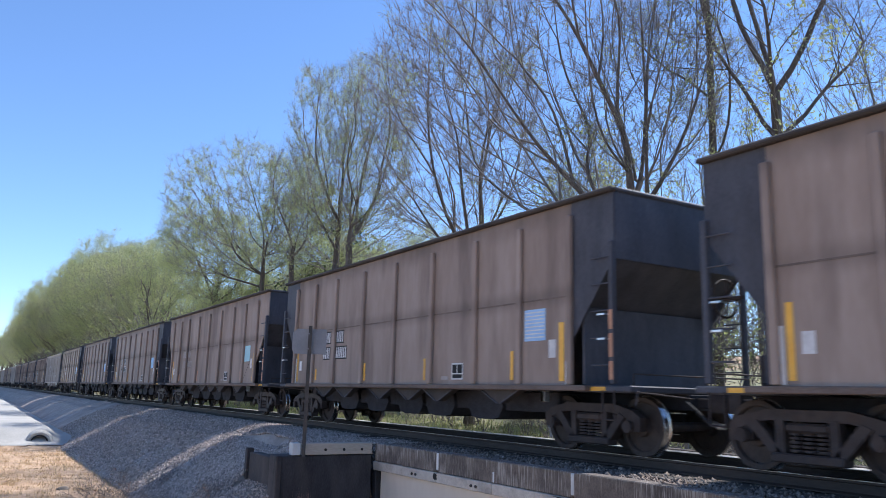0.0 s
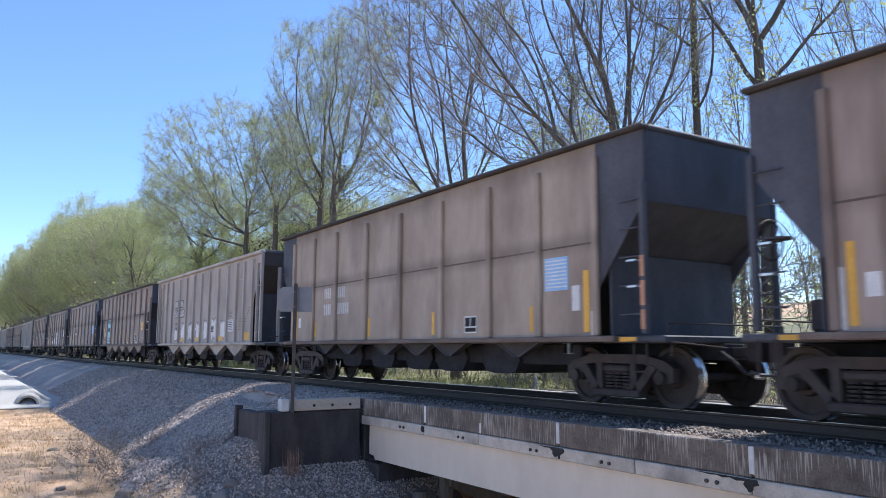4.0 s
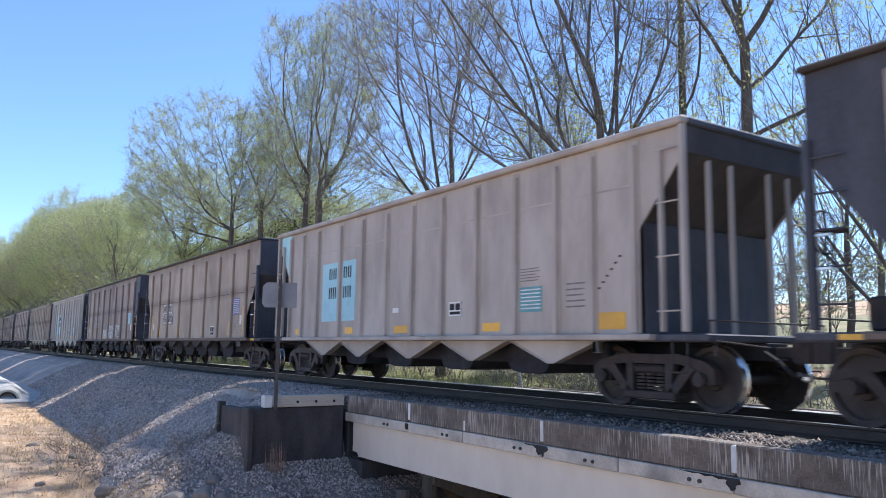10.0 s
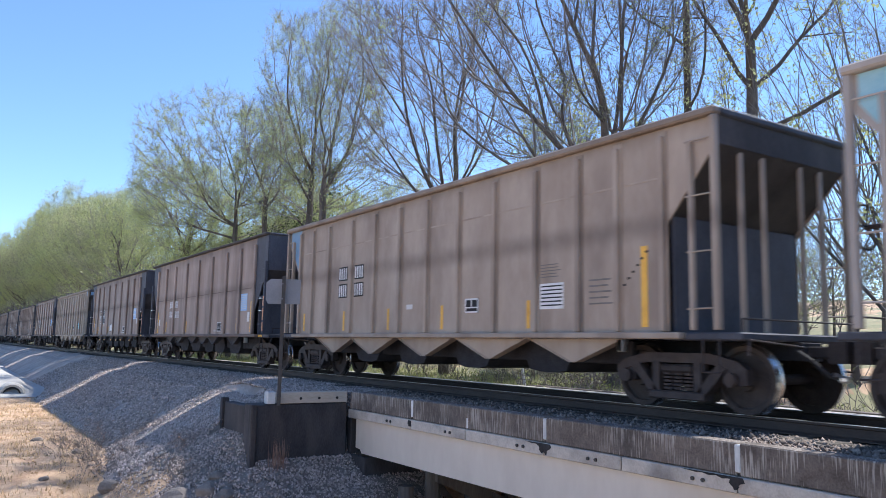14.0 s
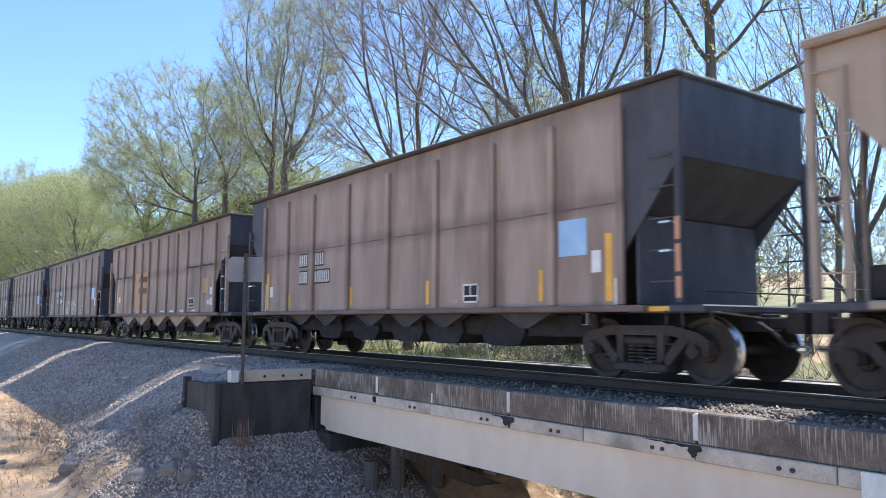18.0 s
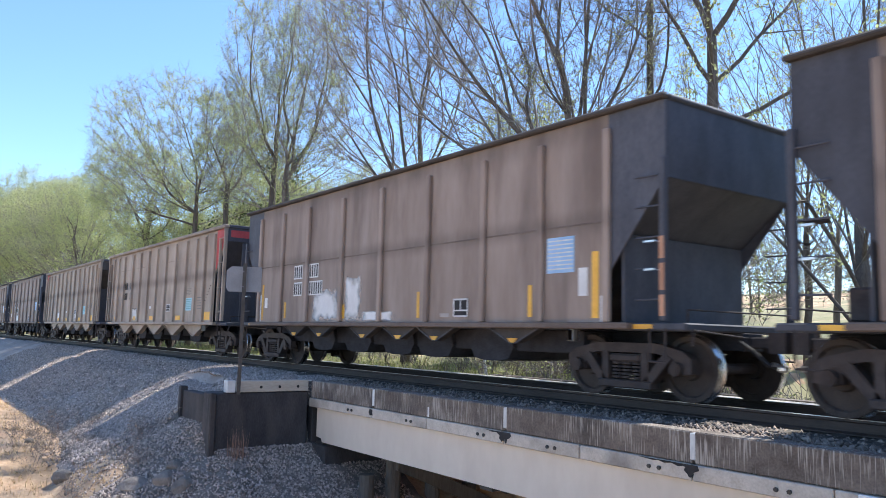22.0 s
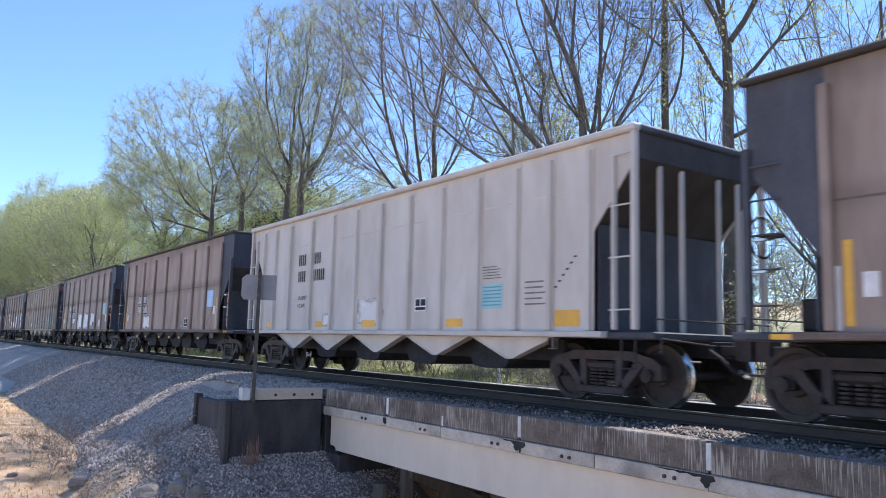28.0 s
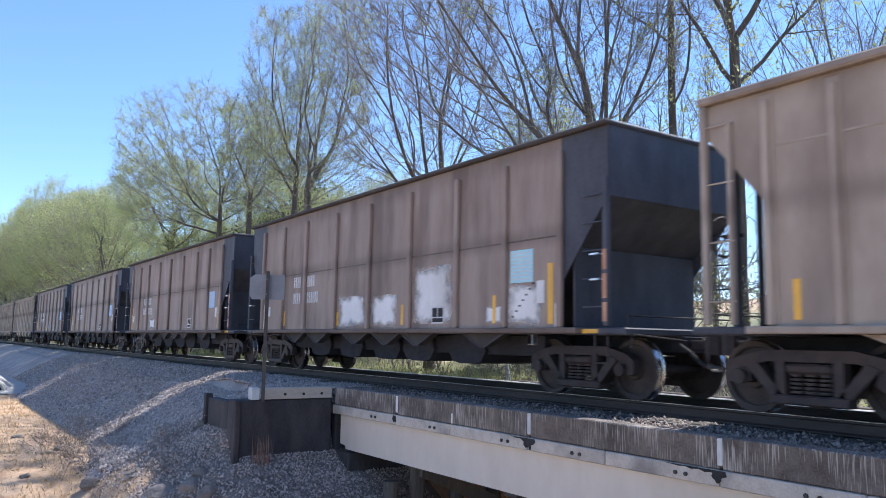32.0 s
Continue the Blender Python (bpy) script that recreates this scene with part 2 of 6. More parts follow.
def feather(m):
    """Sprayed paint: thins out unevenly towards its rim."""
    n, l = m.node_tree.nodes, m.node_tree.links
    tc, xyz, noise = n.new("ShaderNodeTexCoord"), n.new("ShaderNodeSeparateXYZ"), n.new("ShaderNodeTexNoise")
    l.new(tc.outputs["Generated"], xyz.inputs[0])
    l.new(tc.outputs["Object"], noise.inputs["Vector"])
    noise.inputs["Scale"].default_value, noise.inputs["Detail"].default_value = 3.2, 6
    ends = []
    for k in (0, 2):
        a = n.new("ShaderNodeMath")
        a.operation = "MULTIPLY_ADD"
        l.new(xyz.outputs[k], a.inputs[0])
        a.inputs[1].default_value, a.inputs[2].default_value = 2.0, -1.0
        b = n.new("ShaderNodeMath")
        b.operation = "ABSOLUTE"
        l.new(a.outputs[0], b.inputs[0])
        ends.append(b)
    far, uneven, rim = n.new("ShaderNodeMath"), n.new("ShaderNodeMath"), n.new("ShaderNodeMapRange")
    far.operation, uneven.operation, rim.interpolation_type = "MAXIMUM", "MULTIPLY_ADD", "SMOOTHSTEP"
    l.new(ends[0].outputs[0], far.inputs[0])
    l.new(ends[1].outputs[0], far.inputs[1])
    l.new(noise.outputs["Fac"], uneven.inputs[0])
    uneven.inputs[1].default_value = 0.9
    l.new(far.outputs[0], uneven.inputs[2])
    for k, value in zip((1, 2, 3, 4), (0.95, 1.42, 0.0, 1.0)):
        rim.inputs[k].default_value = value
    l.new(uneven.outputs[0], rim.inputs[0])
    clear, mix = n.new("ShaderNodeBsdfTransparent"), n.new("ShaderNodeMixShader")
    l.new(rim.outputs[0], mix.inputs[0])
    l.new(n["Principled BSDF"].outputs[0], mix.inputs[1])
    l.new(clear.outputs[0], mix.inputs[2])
    l.new(mix.outputs[0], n["Material Output"].inputs[0])
    return m


M_SPRAY_FLAT = surface("masked_white_paint", (0.68, 0.65, 0.62), (0.85, 0.83, 0.80), 2.5, 0.7, 0, 0.08, 30, STREAK, 0.05, (0.50, 0.45, 0.40), 1.3, 0.35)
M_SPRAY = feather(surface("sprayed_white_paint", (0.68, 0.65, 0.62), (0.85, 0.83, 0.80), 2.5, 0.7, 0, 0.08, 30, STREAK, 0.05, (0.40, 0.35, 0.30), 1.3, 0.35))


def add_drips(m, color, across, along, low, high):
    """Pale lime drips running down a wall: narrow upright streaks in uneven groups."""
    n, l = m.node_tree.nodes, m.node_tree.links
    bsdf = n["Principled BSDF"]
    old = bsdf.inputs["Base Color"].links[0].from_socket
    tc, mp = n.new("ShaderNodeTexCoord"), n.new("ShaderNodeMapping")
    mp.inputs["Scale"].default_value = (across, across, along)
    l.new(tc.outputs["Object"], mp.inputs[0])
    a = n.new("ShaderNodeTexNoise")
    a.inputs["Scale"].default_value, a.inputs["Detail"].default_value = 1.0, 2
    l.new(mp.outputs[0], a.inputs["Vector"])
    b = n.new("ShaderNodeTexNoise")
    b.inputs["Scale"].default_value, b.inputs["Detail"].default_value = 2.2, 3
    l.new(tc.outputs["Object"], b.inputs["Vector"])
    s = n.new("ShaderNodeMath")
    s.operation = "MULTIPLY_ADD"
    l.new(b.outputs["Fac"], s.inputs[0])
    s.inputs[1].default_value = 0.6
    l.new(a.outputs["Fac"], s.inputs[2])
    r = n.new("ShaderNodeMapRange")
    r.inputs[1].default_value, r.inputs[2].default_value = low, high
    l.new(s.outputs[0], r.inputs[0])
    mix = n.new("ShaderNodeMix")
    mix.data_type = "RGBA"
    l.new(r.outputs[0], mix.inputs[0])
    l.new(old, mix.inputs[6])
    mix.inputs[7].default_value = (*color, 1)
    l.new(mix.outputs[2], bsdf.inputs["Base Color"])


def add_dark_band(m, color, level, reach):
    """An uneven darker band of colour about one level."""
    n, l = m.node_tree.nodes, m.node_tree.links
    bsdf = n["Principled BSDF"]
    old = bsdf.inputs["Base Color"].links[0].from_socket
    tc, xyz, noise = n.new("ShaderNodeTexCoord"), n.new("ShaderNodeSeparateXYZ"), n.new("ShaderNodeTexNoise")
    l.new(tc.outputs["Object"], xyz.inputs[0])
    l.new(tc.outputs["Object"], noise.inputs["Vector"])
    noise.inputs["Scale"].default_value, noise.inputs["Detail"].default_value = 1.7, 4
    off, size, rng, mul, mix = n.new("ShaderNodeMath"), n.new("ShaderNodeMath"), n.new("ShaderNodeMapRange"), n.new("ShaderNodeMath"), n.new("ShaderNodeMix")
    off.operation, size.operation, mul.operation, mix.data_type = "SUBTRACT", "ABSOLUTE", "MULTIPLY", "RGBA"
    l.new(xyz.outputs[2], off.inputs[0])
    off.inputs[1].default_value = level
    l.new(off.outputs[0], size.inputs[0])
    l.new(size.outputs[0], rng.inputs[0])
    rng.interpolation_type = "SMOOTHSTEP"
    for k, value in zip((1, 2, 3, 4), (0.0, reach, 0.75, 0.0)):
        rng.inputs[k].default_value = value
    l.new(rng.outputs[0], mul.inputs[0])
    l.new(noise.outputs["Fac"], mul.inputs[1])
    l.new(mul.outputs[0], mix.inputs[0])
    l.new(old, mix.inputs[6])
    mix.inputs[7].default_value = (*color, 1)
    l.new(mix.outputs[2], bsdf.inputs["Base Color"])


for m in (M_BROWN, M_TAN):
    add_dark_band(m, (0.085, 0.062, 0.05), 2.56, 0.26)
    add_dark_band(m, (0.07, 0.055, 0.047), 4.05, 0.42)
add_drips(M_CURB, (0.38, 0.335, 0.285), 52.0, 2.6, 0.83, 1.02)
M_LEDGE = surface("pale_concrete_ledge", (0.40, 0.34, 0.28), (0.64, 0.565, 0.48), 4, 0.88, 0, 0.3, 40, (1, 1, 1), 0.08, (0.13, 0.12, 0.11), 1.1, 0.7)
M_GIRDER = surface("off_white_girder_paint", (0.60, 0.505, 0.41), (0.70, 0.605, 0.50), 0.9, 0.6, 0, 0.02, 5, (1, 1, 0.5), 0.04, (0.44, 0.38, 0.31), 0.6, 0.35)
M_LIME = surface("lime_stain", (0.55, 0.54, 0.52), (0.74, 0.73, 0.70), 6, 0.9, 0, 0.2, 40, STREAK)
M_WALL = surface("blackened_wall", (0.022, 0.020, 0.021), (0.064, 0.059, 0.060), 2.2, 0.9, 0, 0.35, 40, (1, 1, 0.4), 0.08, (0.13, 0.105, 0.09), 1.4, 0.4)
M_PLANK = surface("pale_plank", (0.42, 0.36, 0.29), (0.64, 0.575, 0.48), 3, 0.85, 0, 0.2, 60, (1, 0.15, 1))
M_TIMBER = surface("weathered_timber", (0.07, 0.06, 0.052), (0.19, 0.165, 0.14), 3, 0.9, 0, 0.4, 60, (1, 1, 0.12))
M_SHEET = surface("grey_sheet_metal", (0.17, 0.17, 0.18), (0.25, 0.25, 0.26), 3, 0.6, 0.1, 0.05, 40)
M_POST = surface("dark_steel_post", (0.04, 0.038, 0.036), (0.10, 0.085, 0.075), 5, 0.7, 0.3, 0.2, 60)
M_DIRT = surface("sandy_clay", (0.33, 0.195, 0.11), (0.66, 0.47, 0.30), 1.6, 0.95, 0, 1.0, 12, (1, 1, 1), 0.02, (0.22, 0.145, 0.075), 0.9, 0.6)
M_TURF = surface("grassy_leaf_litter", (0.15, 0.145, 0.065), (0.36, 0.33, 0.18), 0.6, 0.95, 0, 0.6, 7, (1, 1, 1), 0.02, (0.24, 0.17, 0.10), 0.3, 0.6)
M_ROCK = surface("granite_boulder", (0.14, 0.115, 0.095), (0.30, 0.25, 0.205), 4, 0.9, 0, 0.5, 30)
M_PIPE = surface("sun_bleached_concrete", (0.55, 0.52, 0.47), (0.74, 0.71, 0.66), 2, 0.9, 0, 0.3, 30)
M_BARK = surface("grey_brown_bark", (0.075, 0.06, 0.05), (0.19, 0.16, 0.135), 6, 0.95, 0, 0.6, 50, (1, 1, 0.25), 0.15)
M_TWIG = surface("young_twigs", (0.13, 0.113, 0.102), (0.26, 0.232, 0.21), 6, 0.9, 0, 0.2, 50, (1, 1, 1), 0.15)
# Slightly greyed: some haze of the far woods is put into the leaf colour.
M_LEAF = surface("spring_leaves", (0.31, 0.36, 0.145), (0.50, 0.52, 0.255), 0.5, 0.6, 0, 0, 3, (1, 1, 1), 0.18, translucent=0.7, island=True)
M_GREEN = surface("fresh_undergrowth", (0.22, 0.26, 0.085), (0.52, 0.53, 0.25), 0.7, 0.6, 0, 0, 3, (1, 1, 1), 0.4, translucent=0.5, island=True)
# Olive leaves desaturated so that the colour carries the distant haze.
M_BRUSH = surface("hazy_olive_brush", (0.27, 0.285, 0.155), (0.46, 0.455, 0.28), 0.7, 0.7, 0, 0, 3, (1, 1, 1), 0.35, translucent=0.62, island=True)
M_PINE = surface("dark_evergreen", (0.035, 0.06, 0.018), (0.09, 0.13, 0.04), 0.7, 0.6, 0, 0, 3, (1, 1, 1), 0.35, translucent=0.3, island=True)
M_STRAW = surface("dry_grass", (0.42, 0.28, 0.14), (0.70, 0.53, 0.31), 1.5, 0.9, 0, 0, 6, (1, 1, 1), 0.35, translucent=0.25, island=True)
M_WEED = surface("dead_weeds", (0.22, 0.125, 0.09), (0.40, 0.26, 0.19), 1.5, 0.9, 0, 0, 6, (1, 1, 1), 0.3, translucent=0.15, island=True)


# ---- mesh helpers ----
class Solid:
    """Collects simple closed shapes into one mesh."""

    def __init__(self):
        self.v, self.f, self.mi = [], [], []

    def poly(self, verts, faces, slot=0):
        k = len(self.v)
        self.v += [tuple(p) for p in verts]
        self.f += [tuple(i + k for i in f) for f in faces]
        self.mi += [slot] * len(faces)
        return self

    def box(self, x0, x1, y0, y1, z0, z1, c=0.0, slot=0):
        """A box with chamfered edges."""
        x0, x1, y0, y1, z0, z1 = min(x0, x1), max(x0, x1), min(y0, y1), max(y0, y1), min(z0, z1), max(z0, z1)
        if c <= 0:
            v = [(x, y, z) for z in (z0, z1) for x, y in ((x0, y0), (x1, y0), (x1, y1), (x0, y1))]
            return self.poly(v, [(3, 2, 1, 0), (4, 5, 6, 7), (0, 1, 5, 4), (1, 2, 6, 5), (2, 3, 7, 6), (3, 0, 4, 7)], slot)
        c = min(c, (x1 - x0) * 0.4, (y1 - y0) * 0.4, (z1 - z0) * 0.4)
        bm = bmesh.new()
        lo, hi = (x0, y0, z0), (x1, y1, z1)
        for sx in (0, 1):
            for sy in (0, 1):
                for sz in (0, 1):
                    s = (sx, sy, sz)
                    for ax in range(3):
                        p = [0, 0, 0]
                        for k in range(3):
                            e = (lo, hi)[s[k]][k]
                            p[k] = e if k == ax else e + (c if s[k] == 0 else -c)
                        bm.verts.new(p)
        bmesh.ops.convex_hull(bm, input=bm.verts)
        bm.verts.index_update()
        vs = [tuple(q.co) for q in bm.verts]
        fs = [tuple(q.index for q in f.verts) for f in bm.faces]
        bm.free()
        return self.poly(vs, fs, slot)

    def prism(self, outline, axis, a, b, slot=0):
        """A flat outline (counted round) pushed from a to b along an axis."""
        n = len(outline)

        def at(p, h):
            return {"x": (h, p[0], p[1]), "y": (p[0], h, p[1]), "z": (p[0], p[1], h)}[axis]
        v = [at(p, a) for p in outline] + [at(p, b) for p in outline]
        f = [tuple(range(n))[::-1], tuple(range(n, 2 * n))] + [(i, (i + 1) % n, (i + 1) % n + n, i + n) for i in range(n)]
        return self.poly(v, f, slot)

    def tube(self, p, q, r, n=8, r2=None, slot=0):
        p, q = Vector(p), Vector(q)
        d = (q - p).normalized()
        u = d.orthogonal().normalized()
        w = d.cross(u)
        r2 = r if r2 is None else r2
        v = [p + (u * math.cos(i * math.tau / n) + w * math.sin(i * math.tau / n)) * r for i in range(n)]
        v += [q + (u * math.cos(i * math.tau / n) + w * math.sin(i * math.tau / n)) * r2 for i in range(n)]
        f = [tuple(range(n))[::-1], tuple(range(n, 2 * n))] + [(i, (i + 1) % n, (i + 1) % n + n, i + n) for i in range(n)]
        return self.poly(v, f, slot)

    def lathe(self, profile, n=20, slot=0, centre=(0, 0, 0)):
        """A closed ring profile of (radius, along y) turned about the y axis."""
        k = len(profile)
        v = []
        for i in range(n):
            a = i * math.tau / n
            v += [(centre[0] + r * math.sin(a), centre[1] + y, centre[2] + r * math.cos(a)) for r, y in profile]
        f = []
        for i in range(n):
            for j in range(k):
                f.append((i * k + j, i * k + (j + 1) % k, ((i + 1) % n) * k + (j + 1) % k, ((i + 1) % n) * k + j))
        return self.poly(v, f, slot)

    def mesh(self, name, *materials, smooth=False):
        me = bpy.data.meshes.new(name)
        me.from_pydata(self.v, [], self.f)
        for m in materials:
            me.materials.append(m)
        me.polygons.foreach_set("material_index", self.mi)
        bm = bmesh.new()
        bm.from_mesh(me)
        bmesh.ops.recalc_face_normals(bm, faces=bm.faces)
        bm.to_mesh(me)
        bm.free()
        if smooth:
            me.polygons.foreach_set("use_smooth", [True] * len(me.polygons))
        me.update()
        return me


def bulk(name, verts, faces, material):
    """A mesh of triangles from arrays."""
    verts, faces = np.asarray(verts, np.float32), np.asarray(faces, np.int32)
    me = bpy.data.meshes.new(name)
    me.vertices.add(len(verts))
    me.vertices.foreach_set("co", verts.ravel())
    me.loops.add(faces.size)
    me.loops.foreach_set("vertex_index", faces.ravel())
    me.polygons.add(len(faces))
    k = faces.shape[1]
    me.polygons.foreach_set("loop_start", np.arange(0, faces.size, k, dtype=np.int32))
    me.polygons.foreach_set("loop_total", np.full(len(faces), k, np.int32))
    me.materials.append(material)
    me.update(calc_edges=True)
    return me


def part(name, data, parent, label="", at=None):
    ob = new(name, data)
    ob.parent = parent
    if at is not None:
        ob.matrix_basis = at
    if label:
        ob["label"] = label
    return ob


# ---- ground ----
def smooth(a, b, x):
    t = np.clip((x - a) / (b - a), 0, 1)
    return t * t * (3 - 2 * t)


def crest(x):
    """Extra width of the bank towards the bridge."""
    return 1.15 * smooth(-24.0, -16.5, np.asarray(x, float))


BANK = ((0.0, 1.2, 1.75, 2.05, 2.6, 3.05, 3.65, 4.5, 5.2, 5.7, 6.2, 7.5), (-0.215, -0.215, -0.225, -0.28, -0.50, -0.57, -0.86, -1.34, -1.74, -1.99, -2.45, -3.9))


def ground_z(x, y):
    """Height of the earth: a bank under the track, a creek under the bridge, a rise on which the camera stands."""
    x, y = np.asarray(x, float), np.asarray(y, float)
    near = -2.03 + 0.4 * smooth(-39.5, -43.0, x) - 1.67 * smooth(-20.5, -12.0, x) * (1 - smooth(9.0, 16.0, x)) - 0.35 * smooth(-7, -12, y) * smooth(-24, -16, x)
    far = -0.55 - 2.9 * smooth(-16, -12.5, x) * (1 - smooth(8.0, 12.0, x)) + 0.9 * smooth(7, 16, y) + 5.0 * smooth(16, 70, y) + 9.0 * smooth(60, 200, y)
    base = np.where(y < 0, near, near + (far - near) * smooth(0, 4.5, y))
    bank = np.interp(np.abs(y) - crest(x) * 0.55, *BANK) - 0.14
    wide = smooth(4.4, 5.0, np.abs(y))
    gap = smooth(-15.1 - 1.3 * wide, -14.7 + 0.6 * wide, x) * (1 - smooth(9.3, 9.7, x))
    spill = -1.55 - 0.55 * np.maximum(0, np.minimum(x + 14.6, 9.2 - x)) - 0.5 * np.maximum(0, np.abs(y) - 4.4)
    z = np.maximum(base, bank * (1 - gap) + np.minimum(bank, spill) * gap)
    r = np.hypot(x, y + 9.9)
    mound = -0.72 - np.maximum(0, r - 3.2) * 0.42
    return np.maximum(z, mound)


def axis_values(pieces):
    out = []
    for a, b, n in pieces:
        out += list(np.linspace(a, b, n, endpoint=False))
    return np.array(out + [pieces[-1][1]])


def sheet(xs, ys, height, rough, seed):
    gx, gy = np.meshgrid(xs, ys, indexing="ij")
    rng = np.random.RandomState(seed)
    gz = height(gx, gy) + rng.normal(0, 1, gx.shape) * rough
    n, m = gx.shape
    v = np.stack([gx, gy, gz], -1).reshape(-1, 3)
    i = np.arange((n - 1) * m).reshape(n - 1, m)[:, :-1].ravel()
    f = np.stack([i, i + m, i + m + 1, i + 1], -1)
    return v, f


v, f = sheet(axis_values([(-900, -120, 14), (-120, -50, 60), (-50, -8, 150), (-8, 16, 50), (16, 120, 20), (120, 900, 8)]),
             axis_values([(-900, -60, 8), (-60, -12, 40), (-12, 9, 84), (9, 60, 50), (60, 900, 10)]), ground_z, 0.02, 3)
ground = new("ground", bulk("ground", v, f, M_DIRT))
tagged(ground, "sandy orange clay earth with sparse dry grass", "ground", kind="structure")


def bed_z(x, y):
    """Shoulder beside the ties, a narrow berm, then the slope to the foot."""
    out = np.abs(y) - crest(x) * 0.55
    top = np.interp(out, *BANK)
    return np.where(out < 2.6, np.maximum(top, top + (-0.24 - top) * np.clip(crest(x) / 0.6, 0, 1)), top)


def bed_top(x, y):
    """The bank's surface, which dips under the spilled stone at the bridge."""
    return bed_z(x, y) - 1.3 * smooth(-17.9, -16.3, x)


v, f = sheet(axis_values([(-900, -130, 10), (-130, -60, 40), (-60, -15.6, 150)]), axis_values([(-6.9, 2.4, 62), (2.4, 3.4, 3)]),
             lambda x, y: bed_top(x, y), 0.018, 5)
bed = new("ballast_bed", bulk("ballast_bed", v, f, M_BALLAST))
tagged(bed, "grey crushed-stone ballast bank under the track", "ballast", kind="structure")


def spill_z(x, y):
    """Level beside the track, dipping to the return wall, then the heap at its foot."""
    level = -0.215 - 0.30 * smooth(-3.3, -4.25, y)
    heap = ground_z(x, y) + 0.10 - 0.25 * (1 - smooth(-15.9, -15.3, x)) * smooth(-5.5, -6.1, y)
    w = smooth(-17.8, -16.6, x) * np.where(x > -16.6, 1.0 * (y > -4.3), smooth(-5.0, -3.9, y)) * (x < -15.2)
    return heap + (np.maximum(level, heap) - heap) * w


v, f = sheet(axis_values([(-19.3, -10.5, 52)]), axis_values([(-7.2, -0.8, 40)]),
             spill_z, 0.018, 6)
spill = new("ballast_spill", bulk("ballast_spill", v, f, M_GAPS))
tagged(spill, "grey ballast spilled round the bridge abutment", "ballast", kind="structure")
v, f = sheet(axis_values([(-700, -120, 20), (-120, -16.5, 80)]), axis_values([(2.9, 20, 40), (20, 300, 30)]), lambda x, y: ground_z(x, y) + 0.03, 0.01, 7)
turf = new("far_bank", bulk("far_bank", v, f, M_TURF))
tagged(turf, "grassy bank with leaf litter beyond the track", "ground", kind="structure")
v, f = sheet(axis_values([(-16.5, 12, 40), (12, 500, 20)]), axis_values([(2.9, 20, 40), (20, 300, 30)]), lambda x, y: ground_z(x, y) + 0.03, 0.01, 9)
turf = new("far_creek_bank", bulk("far_creek_bank", v, f, M_TURF))
tagged(turf, "grassy creek bank beyond the bridge", "ground", kind="structure")


def stones(count, place, low, high, seed):
    """Loose stones: squashed octahedra with jittered corners, joined."""
    rng = np.random.RandomState(seed)
    base = np.array([(1, 0, 0), (-1, 0, 0), (0, 1, 0), (0, -1, 0), (0, 0, 1), (0, 0, -1)], float)
    tri = np.array([(0, 2, 4), (2, 1, 4), (1, 3, 4), (3, 0, 4), (2, 0, 5), (1, 2, 5), (3, 1, 5), (0, 3, 5)])
    p = place(rng, count)
    count = len(p)
    s = rng.uniform(low, high, (count, 1, 1)) * rng.uniform(0.6, 1.2, (count, 1, 3))
    q = base[None] + rng.normal(0, 0.22, (count, 6, 3))
    a = rng.uniform(0, math.tau, (count, 1))
    c, d = np.cos(a), np.sin(a)
    q = q * s
    q = np.stack([q[..., 0] * c - q[..., 1] * d, q[..., 0] * d + q[..., 1] * c, q[..., 2]], -1)
    v = (q + p[:, None]).reshape(-1, 3)
    f = (tri[None] + 6 * np.arange(count)[:, None, None]).reshape(-1, 3)
    return v, f


def on_bank(rng, n):
    x = -17.3 - 32 * rng.uniform(0, 1, n) ** 1.8
    y = rng.uniform(-6.3, -1.2, n)
    keep = bed_top(x, y) > ground_z(x, y) - 0.02
    x, y = x[keep], y[keep]
    return np.stack([x, y, np.maximum(bed_top(x, y), np.where(x > -19.2, spill_z(x, y), -9)) + 0.015], -1)


def on_deck(rng, n):
    x = rng.uniform(-15.0, 9.0, n)
    y = rng.uniform(-2.28, -0.95, n)
    return np.stack([x, y, np.full(n, -0.212) + rng.uniform(-0.015, 0.02, n)], -1)


def on_spill(rng, n):
    x = rng.uniform(-21, -10.5, n)
    y = rng.uniform(-6.6, -1.0, n)
    keep = (y > -5.5 - 0.25 * np.sin(3 * x)) | (x > -15.6) | (rng.uniform(0, 1, n) < 0.42 * smooth(-7.2, -5.6, y))
    x, y = x[keep], y[keep]
    return np.stack([x, y, np.maximum(np.maximum(spill_z(x, y), ground_z(x, y)), np.where(x < -16.0, bed_top(x, y), -9)) + 0.012], -1)


for name, n, where, lo, hi, sd, lab in (("ballast_stones", 36000, on_bank, 0.018, 0.048, 11, "loose grey ballast stones on the bank"),
                                        ("ballast_stones", 7000, on_deck, 0.02, 0.045, 12, "loose ballast stones between rail and curb"),
                                        ("ballast_stones", 46000, on_spill, 0.014, 0.036, 13, "spilled ballast stones beside the abutment")):
    v, f = stones(n, where, lo, hi, sd)
    tagged(new(name, bulk(name, v, f, M_DECK if where is on_deck else M_STONE)), lab, "ballast", kind="stuff")

# Dark strip along the track: fouling plus painted shade from the train.
foul = new("fouled_ballast", Solid().box(-900, 9.2, -1.42, 1.42, -0.4, -0.196).mesh("fouled_ballast", M_FOUL_SHADE))
tagged(foul, "oily ballast, darkened for the train's shade, between and beside the rails", "ballast", kind="structure")
